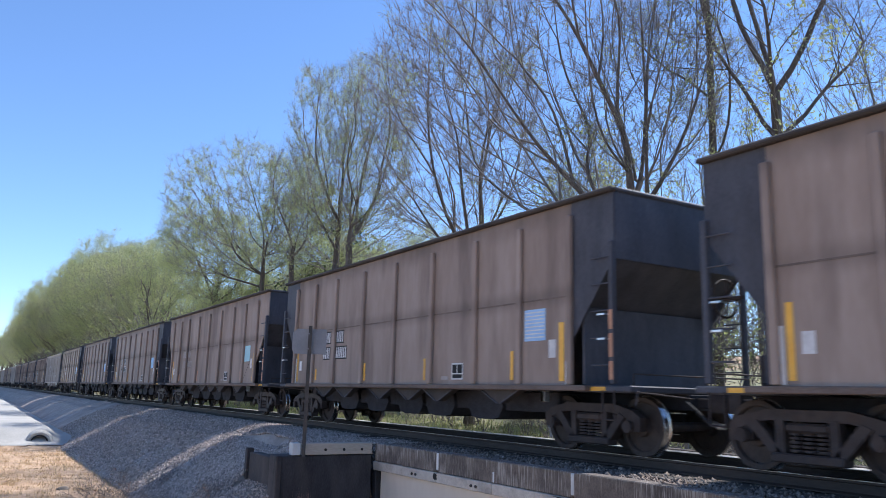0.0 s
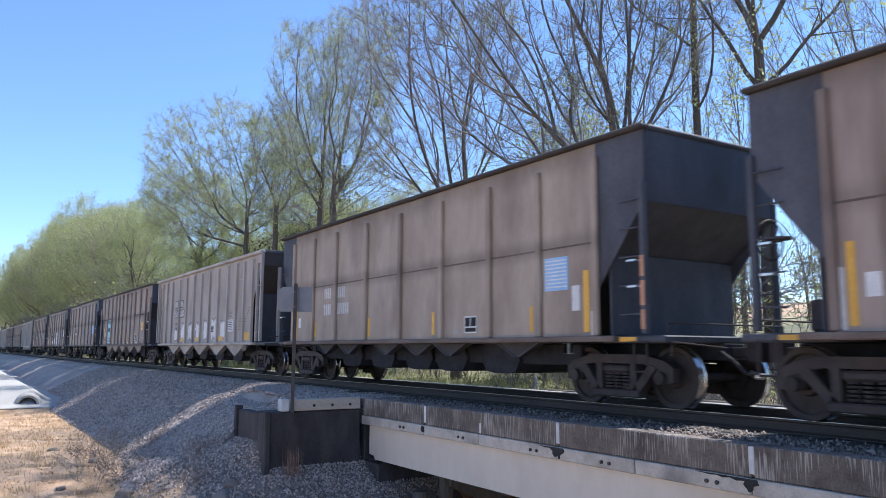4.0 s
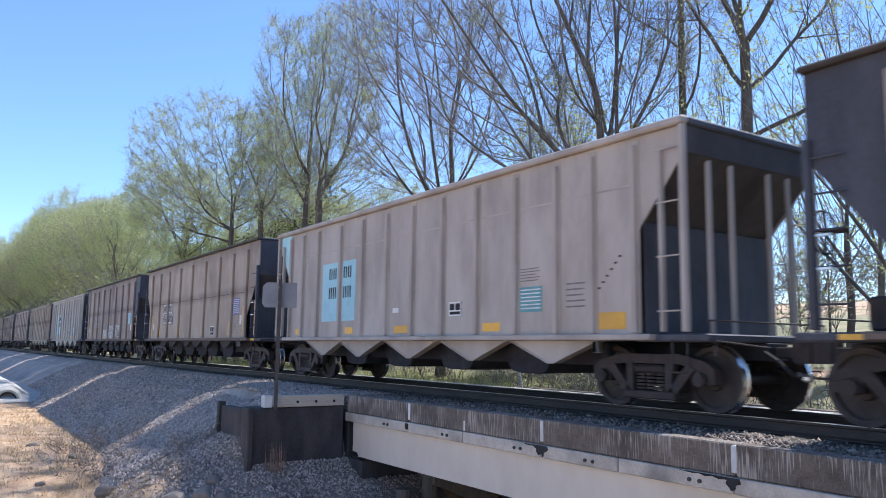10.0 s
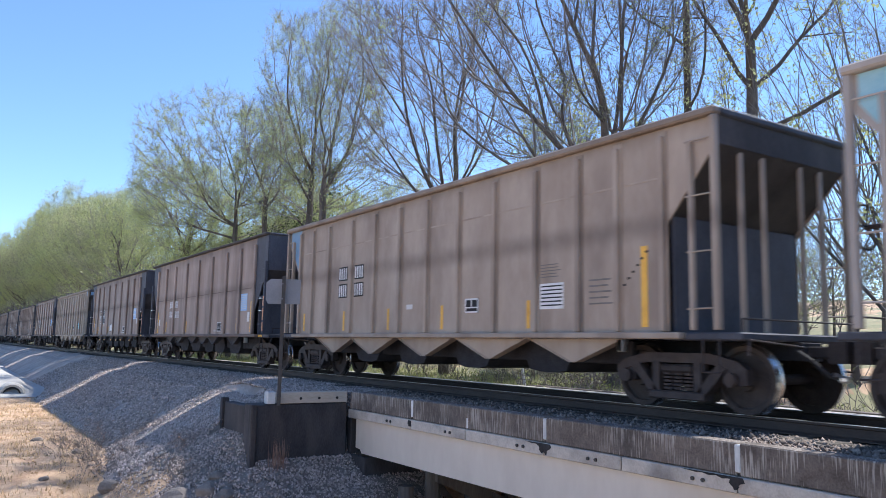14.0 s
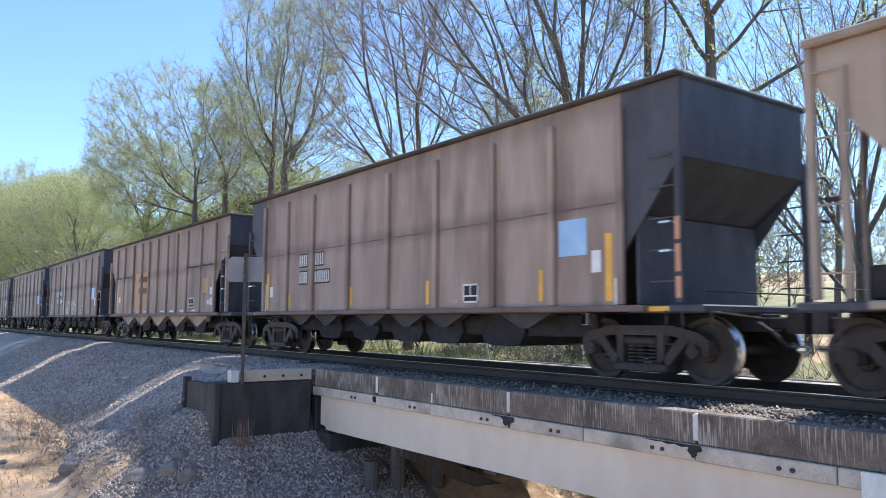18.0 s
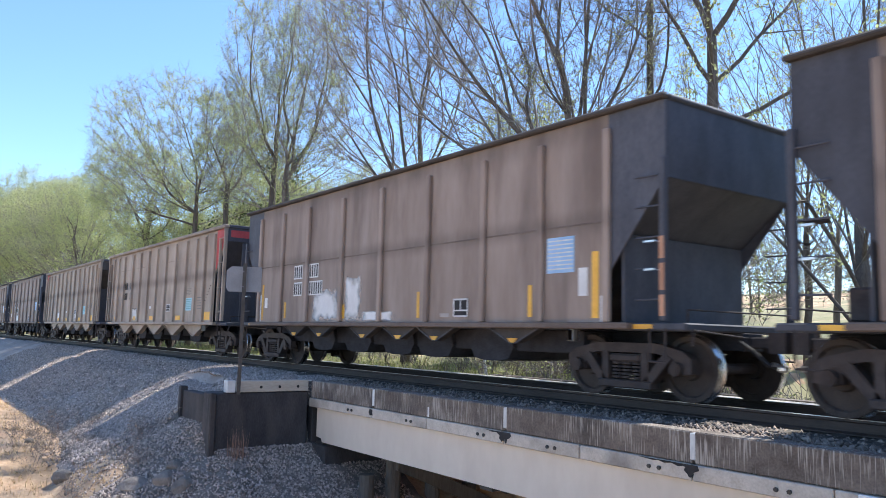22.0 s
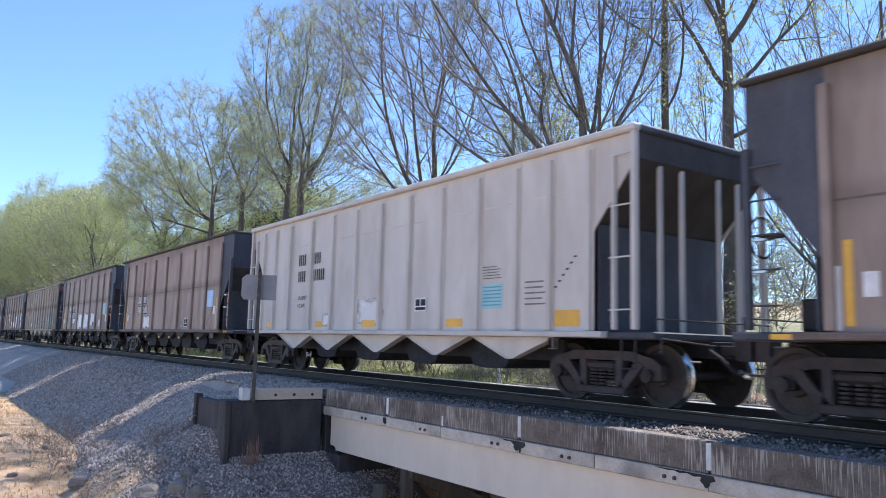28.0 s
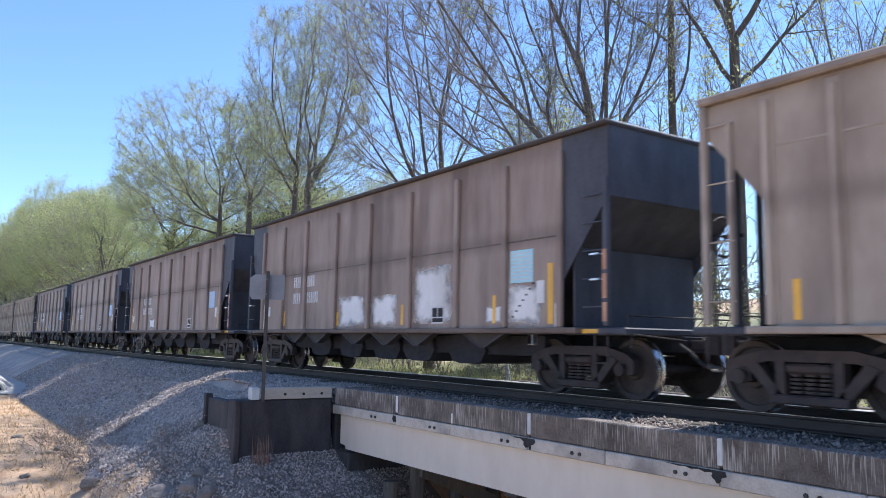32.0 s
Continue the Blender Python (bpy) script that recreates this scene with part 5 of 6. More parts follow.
    if i == 30:
        for x0, x1, z1 in ((-1.55, -0.03, 1.58), (0.11, 1.55, 1.62)):
            mark("masked_paint", car, Solid().box(x0, x1, YF + 0.0035, YB, 1.11, z1), M_SPRAY_FLAT, label="masked white repair paint")
        specks = Solid()
        for j in range(22):
            specks.box(-1.5 + j * 0.14, -1.45 + j * 0.14, YF - 0.003, YF - 0.0005, 1.13, 1.16)
        tagged(mark("lettering", car, specks, M_INK), kind="stuff")
    if i in (23, 24):
        number(car, "faded" if i == 24 else "ink", -4.4, 2.0, digits=2)
        patch(car, -3.1, -2.3, 1.15, 1.7, 230 + i)
        if i == 24:
            patch(car, 1.7, 2.3, 1.2, 1.6, 241)
    if i == 23:
        corner_paint(car, 1, M_RED)
    if i in (24, 31):
        corner_paint(car, -1 if i == 24 else 1, M_RED)
    if i in (23, 31):
        repaint(car, M_DARKBROWN, M_BLACK)
        repaint(car, M_TAN, M_BLACK, ("end_post",))
    if i == 31:
        number(car, "ink", -3.6, 2.35)
        patch(car, -4.2, -3.9, 1.15, 1.6, 311)
    if i == 28:
        repaint(car, M_TAN, M_PALE)
        number(car, "ink", -4.0, 2.3)
        for body, x, z in (("LD LMT", -3.98, 1.84), ("LT WT", -3.98, 1.64)):
            words(car, body, x, z, 0.15, M_INK)
        patch(car, -0.9, 0.4, 1.15, 1.85, 281)
        patch(car, -2.6, -1.9, 1.15, 1.5, 282)


for i in range(-1, 39):
    f = FORMS.get(i, A)
    car = copy_thing(BASE[f], pose(start_x(i), 0, 0))
    car["form"] = f
    dress(i, car)
    look_words = {5: "grey many-ribbed coal hopper car with white repaint patches", 10: "grey many-ribbed coal hopper car with turquoise number panel",
                  13: "grey many-ribbed coal hopper car with turquoise number panel", 28: "pale grey coal hopper car with black lettering", 23: "tan many-ribbed coal hopper car with red corner",
                  31: "tan many-ribbed coal hopper car with red corner", 24: "tan many-ribbed coal hopper car with red rear corner", 30: "brown coal hopper car with large white repaint patches",
                  32: "brown coal hopper car with white repaint patches", 12: "brown coal hopper car with white sprayed scrawl", 20: "brown coal hopper car with sprayed scrawl and white rib",
                  8: "brown coal hopper car with white rib and patches", 19: "brown coal hopper car with orange number panel", 6: "brown coal hopper car with yellow placard and turquoise panel"}
    tagged(car, look_words.get(i, LABELS[f]), "railway car", "cars of the moving train")
    cars[i] = car
for c in BASE.values():
    for o in (*c.children_recursive, c):
        bpy.data.objects.remove(o)

# ---- trees ----
def tubes(segs, sides):
    a = np.array(segs, float)
    p, q, r0, r1 = a[:, 0:3], a[:, 3:6], a[:, 6], a[:, 7]
    d = q - p
    d /= np.linalg.norm(d, axis=1, keepdims=True) + 1e-9
    ref = np.where(np.abs(d[:, 2:3]) > 0.9, np.array([[1.0, 0, 0]]), np.array([[0, 0, 1.0]]))
    u = np.cross(d, ref)
    u /= np.linalg.norm(u, axis=1, keepdims=True) + 1e-9
    w = np.cross(d, u)
    ang = np.arange(sides) * math.tau / sides
    ring = np.cos(ang)[None, :, None] * u[:, None] + np.sin(ang)[None, :, None] * w[:, None]
    v = np.concatenate([p[:, None] + ring * r0[:, None, None], q[:, None] + ring * r1[:, None, None]], 1)
    n = len(a)
    i = np.arange(sides)
    f = np.stack([i, (i + 1) % sides, (i + 1) % sides + sides, i + sides], -1)
    f = (f[None] + (np.arange(n) * 2 * sides)[:, None, None]).reshape(-1, 4)
    return v.reshape(-1, 3), f


def leaves(points, size, seed, count, spread, share=1.0):
    """Small four-cornered leaves scattered about the twig ends."""
    rng = np.random.RandomState(seed)
    pts = np.array(points, float)
    some = pts[rng.permutation(len(pts))[:max(1, int(len(pts) * share))]]
    c = some[rng.randint(0, len(some), count)] + rng.normal(0, spread, (count, 3))
    u = rng.normal(0, 1, (count, 3))
    u /= np.linalg.norm(u, axis=1, keepdims=True)
    w = np.cross(u, rng.normal(0, 1, (count, 3)))
    w /= np.linalg.norm(w, axis=1, keepdims=True)
    s = size * rng.uniform(0.6, 1.3, (count, 1))
    v = np.stack([c - u * s, c + w * s * 0.55, c + u * s, c - w * s * 0.55], 1).reshape(-1, 3)
    return v, np.arange(count * 4).reshape(-1, 4)


SEGS = (8, 6, 5, 4, 3)
SHOOTS = ((1, 1, 1, 2), (1, 1, 2), (0, 1, 1), (0, 1, 1), (0,))


def turned(rng, d, lo, hi):
    """A direction tilted off d by lo to hi, to a random side."""
    dx, dy, dz = d
    a, tilt = rng.uniform(0, math.tau), rng.uniform(lo, hi)
    m = math.sqrt(dx * dx + dy * dy) + 1e-6
    ux, uy = -dy / m, dx / m
    vx, vy, vz = -dz * uy, dz * ux, dx * uy - dy * ux
    ca, sa, ct, st = math.cos(a), math.sin(a), math.cos(tilt), math.sin(tilt)
    return dx * ct + (ux * ca + vx * sa) * st, dy * ct + (uy * ca + vy * sa) * st, dz * ct + vz * sa * st


def grow(out, tips, rng, p, d, length, r, level, last, bend, rise):
    """One limb: it sways, sends side shoots out and forks at its end."""
    n = SEGS[level]
    step = length / n
    px, py, pz = p
    dx, dy, dz = d
    sx, sy = rng.gauss(0, bend * 0.6), rng.gauss(0, bend * 0.6)
    for k in range(n):
        dx += rng.gauss(0, bend) + sx
        dy += rng.gauss(0, bend) + sy
        dz += rng.gauss(0, bend) + rise
        m = 1 / math.sqrt(dx * dx + dy * dy + dz * dz)
        dx, dy, dz = dx * m, dy * m, dz * m
        qx, qy, qz = px + dx * step, py + dy * step, pz + dz * step
        r0, r1 = r * (1 - 0.5 * k / n), r * (1 - 0.5 * (k + 1) / n)
        out[level].append((px, py, pz, qx, qy, qz, r0, r1))
        if level < last:
            end = k == n - 1
            shoots = 2 if end else (0 if k < (3 if level == 0 else 1) else rng.choice(SHOOTS[level]))
            for j in range(shoots):
                e = turned(rng, (dx, dy, dz), 0.2 if end else 0.4, 0.5 if end else 0.9)
                ln = rng.uniform(0.35, 0.8) if level == 3 else length * (rng.uniform(0.42, 0.6) if end else rng.uniform(0.3, 0.5) * (1.2 - 0.5 * k / n))
                grow(out, tips, rng, (qx, qy, qz), e, ln, max(0.005, r1 * (rng.uniform(0.66, 0.82) if end else rng.uniform(0.38, 0.55))), level + 1, last, bend * 1.15, rise)
        px, py, pz = qx, qy, qz
    if level >= last - 1:
        tips.append((px, py, pz))


def make_tree(seed, trunk, stems, radius, last=4, leaf=3000, leaf_size=0.07, bend=0.10, rise=0.03, spread=0.13, leaf_mat=None, lean=(0, 0)):
    """A tree at the origin: a trunk, then stems given as (azimuth, tilt, length, start along the trunk)."""
    rng = random.Random(seed)
    out, tips = [[] for _ in range(5)], []
    n = 7
    p = [0.0, 0.0, -0.3]
    line = [tuple(p)]
    for k in range(n):
        q = (p[0] + lean[0] * trunk / n + rng.gauss(0, 0.04), p[1] + lean[1] * trunk / n + rng.gauss(0, 0.04), p[2] + (trunk + 0.3) / n)
        flare = 1.35 if k == 0 else 1.0
        out[0].append((*p, *q, radius * (1 - 0.4 * k / n) * flare, radius * (1 - 0.4 * (k + 1) / n)))
        p = q
        line.append(p)
    for az, tilt, length, start in stems:
        a, t = radians(az), radians(tilt)
        b = line[min(n, max(1, round(start * n)))]
        grow(out, tips, rng, b, (math.sin(t) * math.cos(a), math.sin(t) * math.sin(a), math.cos(t)), length, radius * (rng.uniform(0.24, 0.42) if start > 0.95 else 0.3), 0, last, bend, rise)
    return out, tips, dict(leaf=leaf, leaf_size=leaf_size, spread=spread, leaf_mat=leaf_mat or M_LEAF, seed=seed, share=0.45 if last == 4 else 0.8)


def place_tree(made, m, label):
    out, tips, o = made
    t = new("tree")
    t.matrix_basis = m
    v0, f0 = tubes(out[0], 8)
    v1, f1 = tubes(out[1], 5)
    part("trunk", bulk("trunk", np.concatenate([v0, v1]), np.concatenate([f0, f1 + len(v0)]), M_BARK), t)
    vs, fs, k = [], [], 0
    for lv, sides in ((2, 4), (3, 3), (4, 3)):
        if out[lv]:
            v, f = tubes(out[lv], sides)
            vs.append(v)
            fs.append(f + k)
            k += len(v)
    part("canopy_wood", bulk("canopy_wood", np.concatenate(vs), np.concatenate(fs), M_TWIG), t)
    if o["leaf"]:
        v, f = leaves(tips, o["leaf_size"], o["seed"], o["leaf"], o["spread"], o["share"])
        part("crown", bulk("crown", v, f, o["leaf_mat"]), t, "sparse young spring leaves")
    tagged(t, label, "tree", "trees beside the track")
    return t


def fan(rng_seed, n, tilt, length, bias=None, start=1.0):
    rng = random.Random(rng_seed)
    res = []
    for i in range(n):
        az = 360 * i / n + rng.uniform(-20, 20)
        if bias is not None and rng.random() < 0.35:
            az = bias + rng.uniform(-25, 25)
        res.append((az, rng.uniform(0.25, 1.0) * tilt, length * rng.uniform(0.75, 1.1), start))
    return res


def pole(rng_seed, n, tilt, length, lo=0.45):
    rng = random.Random(rng_seed)
    return [(137.5 * i + rng.uniform(-25, 25), tilt * rng.uniform(0.6, 1.15), length * (1.1 - 0.55 * i / n) * rng.uniform(0.8, 1.1), lo + (1 - lo) * i / n) for i in range(n)] + [
        (rng.uniform(0, 360), 6, length * 0.9, 1.0), (rng.uniform(0, 360), 16, length * 0.8, 1.0)]


def stand(made, x, y, label, turn=0.0, size=1.0):
    z = float(ground_z(x, y))
    return place_tree(made, pose(x, y, z, 0, 0, turn) @ Matrix.Scale(size, 4), label)


def crown_tree(seed, trunk, radius, blobs, left=90.0, fork=0.75, direct=0.5, arch=0.05, twigs=4, twig=0.7, tip=0.007, leaf=3000, leaf_size=0.07, spread=0.2, share=0.3, leaf_mat=None, lean=0.0):
    """A tree whose limbs reach out to fill rounded crowns.
    blobs: (to the left, up, half width, half height, half depth, limb ends); left: azimuth of the first of these.
    Every limb end joins the wood that gives the shortest way, weighed by direct, to the root."""
    rng = np.random.RandomState(seed)
    a = radians(left)
    side, back = np.array([math.cos(a), math.sin(a), 0.0]), np.array([-math.sin(a), math.cos(a), 0.0])
    nodes, parent, way = [np.array([0.0, 0.0, -0.3])], [-1], [0.0]
    steps = max(6, int(trunk / 0.9))
    for k in range(steps):
        q = nodes[-1] + np.array([rng.normal(0, 0.05), rng.normal(0, 0.05), (trunk + 0.3) / steps]) + side * lean * trunk / steps
        way.append(way[-1] + np.linalg.norm(q - nodes[-1]))
        parent.append(len(nodes) - 1)
        nodes.append(q)
    first = max(1, int(steps * fork))
    ends = []
    for l, z, rl, rz, rd, n in blobs:
        d = rng.normal(0, 1, (n, 3))
        d /= (np.abs(d) ** 2.7).sum(1, keepdims=True) ** (1 / 2.7)
        d *= rng.uniform(0.02, 1, (n, 1)) ** 0.32 * (1 + 0.10 * np.sin(5 * d[:, :1] + seed) * np.sin(4 * d[:, 2:] + 2 * seed))
        ends.append(side * (l + d[:, :1] * rl) + back * (d[:, 1:2] * rd) + np.array([0, 0, 1.0]) * (z + d[:, 2:] * rz))
    ends = np.concatenate(ends)
    ends = ends[np.argsort(np.linalg.norm(ends - nodes[-1], axis=1))]
    room = len(ends) * 14 + 60
    pos, far = np.zeros((room, 3)), np.zeros(room)
    pos[:len(nodes)], far[:len(nodes)] = nodes, way
    n = len(nodes)
    for e in ends:
        gap = np.linalg.norm(pos[first:n] - e, axis=1)
        j = int(np.argmin(gap + direct * far[first:n] + 0.9 * np.maximum(0, pos[first:n, 2] - e[2]))) + first
        length = gap[j - first]
        k = min(12, max(1, int(length / 0.75)))
        base, bow = pos[j].copy(), rng.normal(0, 0.028 * length, 3) + np.array([0, 0, arch * length])
        for i in range(1, k + 1):
            f = i / k
            pos[n] = base + (e - base) * f + bow * 4 * f * (1 - f) * 0.6 + (rng.normal(0, 0.024, 3) if i < k else 0)
            far[n] = far[j] + np.linalg.norm(pos[n] - pos[j])
            parent.append(j)
            j = n
            n += 1
    sums = np.zeros(n)
    kids = np.full(n, -1)
    for i in range(n - 1, 0, -1):
        if sums[i] == 0:
            sums[i] = 1.0
        sums[parent[i]] += sums[i]
        if kids[parent[i]] < 0 or sums[i] > sums[kids[parent[i]]]:
            kids[parent[i]] = i
    up, mid = np.array(parent[:n]), np.where(kids > 0)[0]
    mid = mid[mid > steps]
    for k in range(3):
        pos[mid] = pos[mid] * 0.4 + 0.3 * (pos[up[mid]] + pos[kids[mid]])
    power = math.log(radius / tip) / math.log(max(sums[1], 2))
    r = tip * sums ** power
    out, tips = [[] for _ in range(5)], []
    for i in range(1, n):
        p = parent[i]
        r1, r0 = r[i], min(r[p], r[i] * 1.3)
        if p == 0:
            r0 = r[i] * 1.4
        lv = 0 if r1 > 0.09 else 1 if r1 > 0.04 else 2 if r1 > 0.02 else 3
        out[lv].append((*pos[p], *pos[i], r0, r1))
        if r1 < tip * 2.6:
            d = pos[i] - pos[p]
            d /= np.linalg.norm(d) + 1e-6
            if rng.random_sample() < share:
                tips.append(pos[i])
            for k in range(twigs):
                v = d * 0.9 + rng.normal(0, 0.55, 3) + np.array([0, 0, 0.25])
                v *= twig * rng.uniform(0.5, 1.2) / (np.linalg.norm(v) + 1e-6)
                m = pos[i] + v * 0.5 + rng.normal(0, 0.03, 3)
                out[4].append((*pos[i], *m, tip * 0.8, tip * 0.65))
                out[4].append((*m, *(pos[i] + v + rng.normal(0, 0.06, 3)), tip * 0.65, tip * 0.35))
    return out, tips or [pos[n - 1]], dict(leaf=leaf, leaf_size=leaf_size, spread=spread, leaf_mat=leaf_mat or M_LEAF, label="", seed=seed, share=1.0)


LEFT = 215.0
stand(make_tree(21, 11.5, [(LEFT, 32, 8, 1.0), (35, 38, 8, 1.0), (120, 18, 8, 1.0), (35, 62, 7, 0.72), (60, 58, 6, 0.86), (LEFT, 42, 6.5, 0.86), (300, 50, 5.5, 0.86)], 0.28, leaf=900, leaf_size=0.05, bend=0.07), -15.6, 13.0,
      "tall bare tree with a forked grey trunk")
stand(make_tree(22, 17.0, [(35, 40, 6, 0.57), (LEFT, 50, 4, 0.71), (100, 55, 4, 0.71), (300, 45, 4, 0.86), (35, 20, 5, 1.0), (LEFT, 18, 5, 1.0)], 0.18, leaf=2200, leaf_size=0.06), -18.4, 13.0,
      "slender straight tree with budding yellow-green top")
stand(crown_tree(23, 5.6, 0.25, [(2.6, 15.0, 6.4, 7.0, 4.8, 1800), (-0.6, 11.5, 2.8, 3.2, 2.6, 248)], 224, 0.8, 0.62, 0.02, tip=0.0092, twig=0.75, twigs=6, leaf=10608, leaf_size=0.037, share=0.08), -18.7, 9.3,
      "wide many-stemmed tree with fanning bare limbs and buds")
stand(crown_tree(24, 6.2, 0.22, [(0.9, 14.2, 4.3, 6.0, 3.8, 1240)], 237, 0.8, 0.62, 0.03, tip=0.0092, twig=0.75, twigs=6, leaf=5304, leaf_size=0.034, share=0.08), -28.4, 9.0, "many-stemmed tree with upswept bare branches")
stand(crown_tree(25, 12.0, 0.22, [(-1.2, 16.6, 2.5, 6.0, 2.6, 760), (-2.0, 11.4, 3.0, 2.6, 2.6, 170)], 246, 0.5, 0.46, 0.02, tip=0.0092, twig=0.75, twigs=6, leaf=21000, leaf_size=0.045, share=0.6), -41.6, 9.0, "tall narrow tree with fine twigs and pale buds")
stand(crown_tree(26, 12.0, 0.22, [(1.0, 16.6, 2.6, 6.0, 2.6, 760), (1.6, 11.4, 3.1, 2.6, 2.6, 170)], 246, 0.5, 0.46, 0.02, tip=0.0092, twig=0.75, twigs=6, leaf=21000, leaf_size=0.045, share=0.6), -44.6, 9.4, "tall narrow tree with fine twigs and pale buds")
stand(crown_tree(27, 11.0, 0.20, [(2.0, 15.2, 6.0, 5.2, 4.8, 900), (4.2, 12.0, 3.8, 2.6, 3.2, 200), (-2.6, 14.4, 3.0, 5.4, 3.0, 260)], 252, 0.45, 0.36, 0.10, tip=0.0106, twig=0.8, twigs=6, leaf=34000, leaf_size=0.055, share=0.6), -58.0, 9.0, "spreading tree with arching limbs, fine twigs and pale buds")
stand(crown_tree(32, 12.0, 0.20, [(-0.6, 14.6, 2.9, 5.0, 2.8, 380)], 252, 0.45, 0.36, 0.06, tip=0.0106, twig=0.8, twigs=6, leaf=12000, leaf_size=0.055, share=0.6), -54.2, 9.6, "slim straight tree with upswept budding branches")
stand(crown_tree(28, 10.5, 0.28, [(0.5, 14.2, 5.4, 5.4, 5.0, 620)], 255, 0.45, 0.36, 0.12, tip=0.0114, twig=0.8, twigs=6, leaf=36000, leaf_size=0.068, share=0.6, spread=0.35), -76.0, 10.5, "spreading tree with drooping outer twigs and pale buds")
stand(crown_tree(29, 7.0, 0.26, [(0.0, 12.8, 5.0, 6.5, 4.2, 930)], 210, 0.7, 0.7, 0.03, tip=0.0062, leaf=3000, share=0.15), -10.6, 12.5, "leaning bare tree with reddish buds")
stand(crown_tree(30, 5.0, 0.15, [(0.0, 8.6, 2.2, 4.2, 2.0, 542)], 230, 0.7, 0.8, 0.03, tip=0.0092, twig=0.68, leaf=3000, share=0.2), -24.0, 12.0, "young bare tree with thin upright stems")
stand(make_tree(31, 10.5, pole(15, 12, 55, 3.2, 0.35), 0.22, last=3, leaf=9000, leaf_size=0.11, spread=0.4, leaf_mat=M_PINE), -54.5, 13.5, "dark evergreen tree behind the bare crowns")

# further trees: a few shapes, repeated
shapes = [crown_tree(41, 8.0, 0.27, [(0, 13.2, 4.8, 5.8, 4.8, 420)], 0, 0.6, 0.5, tip=0.012, twigs=3, leaf=18050, leaf_size=0.082, spread=0.32, share=0.9),
          crown_tree(42, 7.0, 0.27, [(0, 12.2, 5.4, 5.6, 5.0, 420)], 0, 0.6, 0.5, tip=0.012, twigs=3, leaf=15200, leaf_size=0.082, spread=0.34, share=0.8, leaf_mat=M_BRUSH),
          crown_tree(43, 8.5, 0.25, [(0, 13.6, 4.2, 6.2, 4.2, 400)], 0, 0.6, 0.5, tip=0.012, twigs=3, leaf=17100, leaf_size=0.075, spread=0.30, share=0.9),
          crown_tree(44, 6.5, 0.26, [(0.8, 11.8, 5.6, 5.4, 5.2, 420)], 0, 0.6, 0.5, tip=0.012, twigs=3, leaf=19950, leaf_size=0.082, spread=0.35, share=0.9)]
thin = [crown_tree(45, 7.0, 0.16, [(0, 11.5, 3.4, 5.6, 3.2, 340)], 0, 0.6, 0.75, tip=0.009, twigs=3, leaf=1500, leaf_size=0.08, share=0.2),
        crown_tree(46, 8.0, 0.15, [(0, 12.0, 2.8, 5.8, 2.6, 300)], 0, 0.5, 0.75, tip=0.009, twigs=3, leaf=1200, leaf_size=0.08, share=0.2),
        crown_tree(47, 6.0, 0.16, [(0, 10.8, 3.6, 5.2, 3.4, 340)], 0, 0.7, 0.8, tip=0.009, twigs=3, leaf=1500, leaf_size=0.08, share=0.2)]
bases = [place_tree(s, pose(0, 0, 0), "") for s in shapes]
bare = [place_tree(s, pose(0, 0, 0), "") for s in thin]
rng = random.Random(77)
spots = []
for k in range(34):
    x = -97 - k * 5.6 + rng.uniform(-2, 2)
    spots.append((x, 8.4 + rng.uniform(-0.6, 2.5), rng.uniform(0.98, 1.16) * (1 + 0.35 * min(1, (-97 - x) / 70))))
for k in range(20):
    spots.append((-296 - k * 15 + rng.uniform(-4, 4), 10 + rng.uniform(-1, 4), rng.uniform(1.35, 1.75)))
for k in range(22):
    spots.append((-155 - k * 9.5 + rng.uniform(-3, 3), 15 + rng.uniform(-2, 5), rng.uniform(1.2, 1.5)))
for k in range(20):
    x = -78 + k * 4.6 + rng.uniform(-1.5, 1.5)
    spots.append((x, 19 + rng.uniform(-2, 9), rng.uniform(0.62, 0.82) + 0.18 * (x > -42)))
for k in range(16):
    spots.append((-52 - k * 3.1 + rng.uniform(-1, 1), 14.5 + rng.uniform(-2, 4), rng.uniform(0.6, 0.78)))
for k in range(44):
    spots.append((-60 + k * 2.6 + rng.uniform(-1.5, 1.5), 34 + rng.uniform(-5, 26), rng.uniform(0.4, 0.62)))
for k in range(5):
    spots.append((4 + k * 9 + rng.uniform(-2, 2), 12 + rng.uniform(-2, 4), rng.uniform(0.9, 1.1)))
for k, (x, y, s) in enumerate(spots):
    b = bases[k % 4] if x < -50 else bare[k % 3]
    t = copy_thing(b, pose(x, y, float(ground_z(x, y)) - 0.1, 0, 0, rng.uniform(0, 360)) @ Matrix.Scale(s, 4))
    tagged(t, "woodland tree in yellow-green spring leaf" if x < -50 else "thin woodland tree with fine bare twigs and buds", "tree", "woodland trees")
for b in bases + bare:
    for o in (*b.children_recursive, b):
        bpy.data.objects.remove(o)


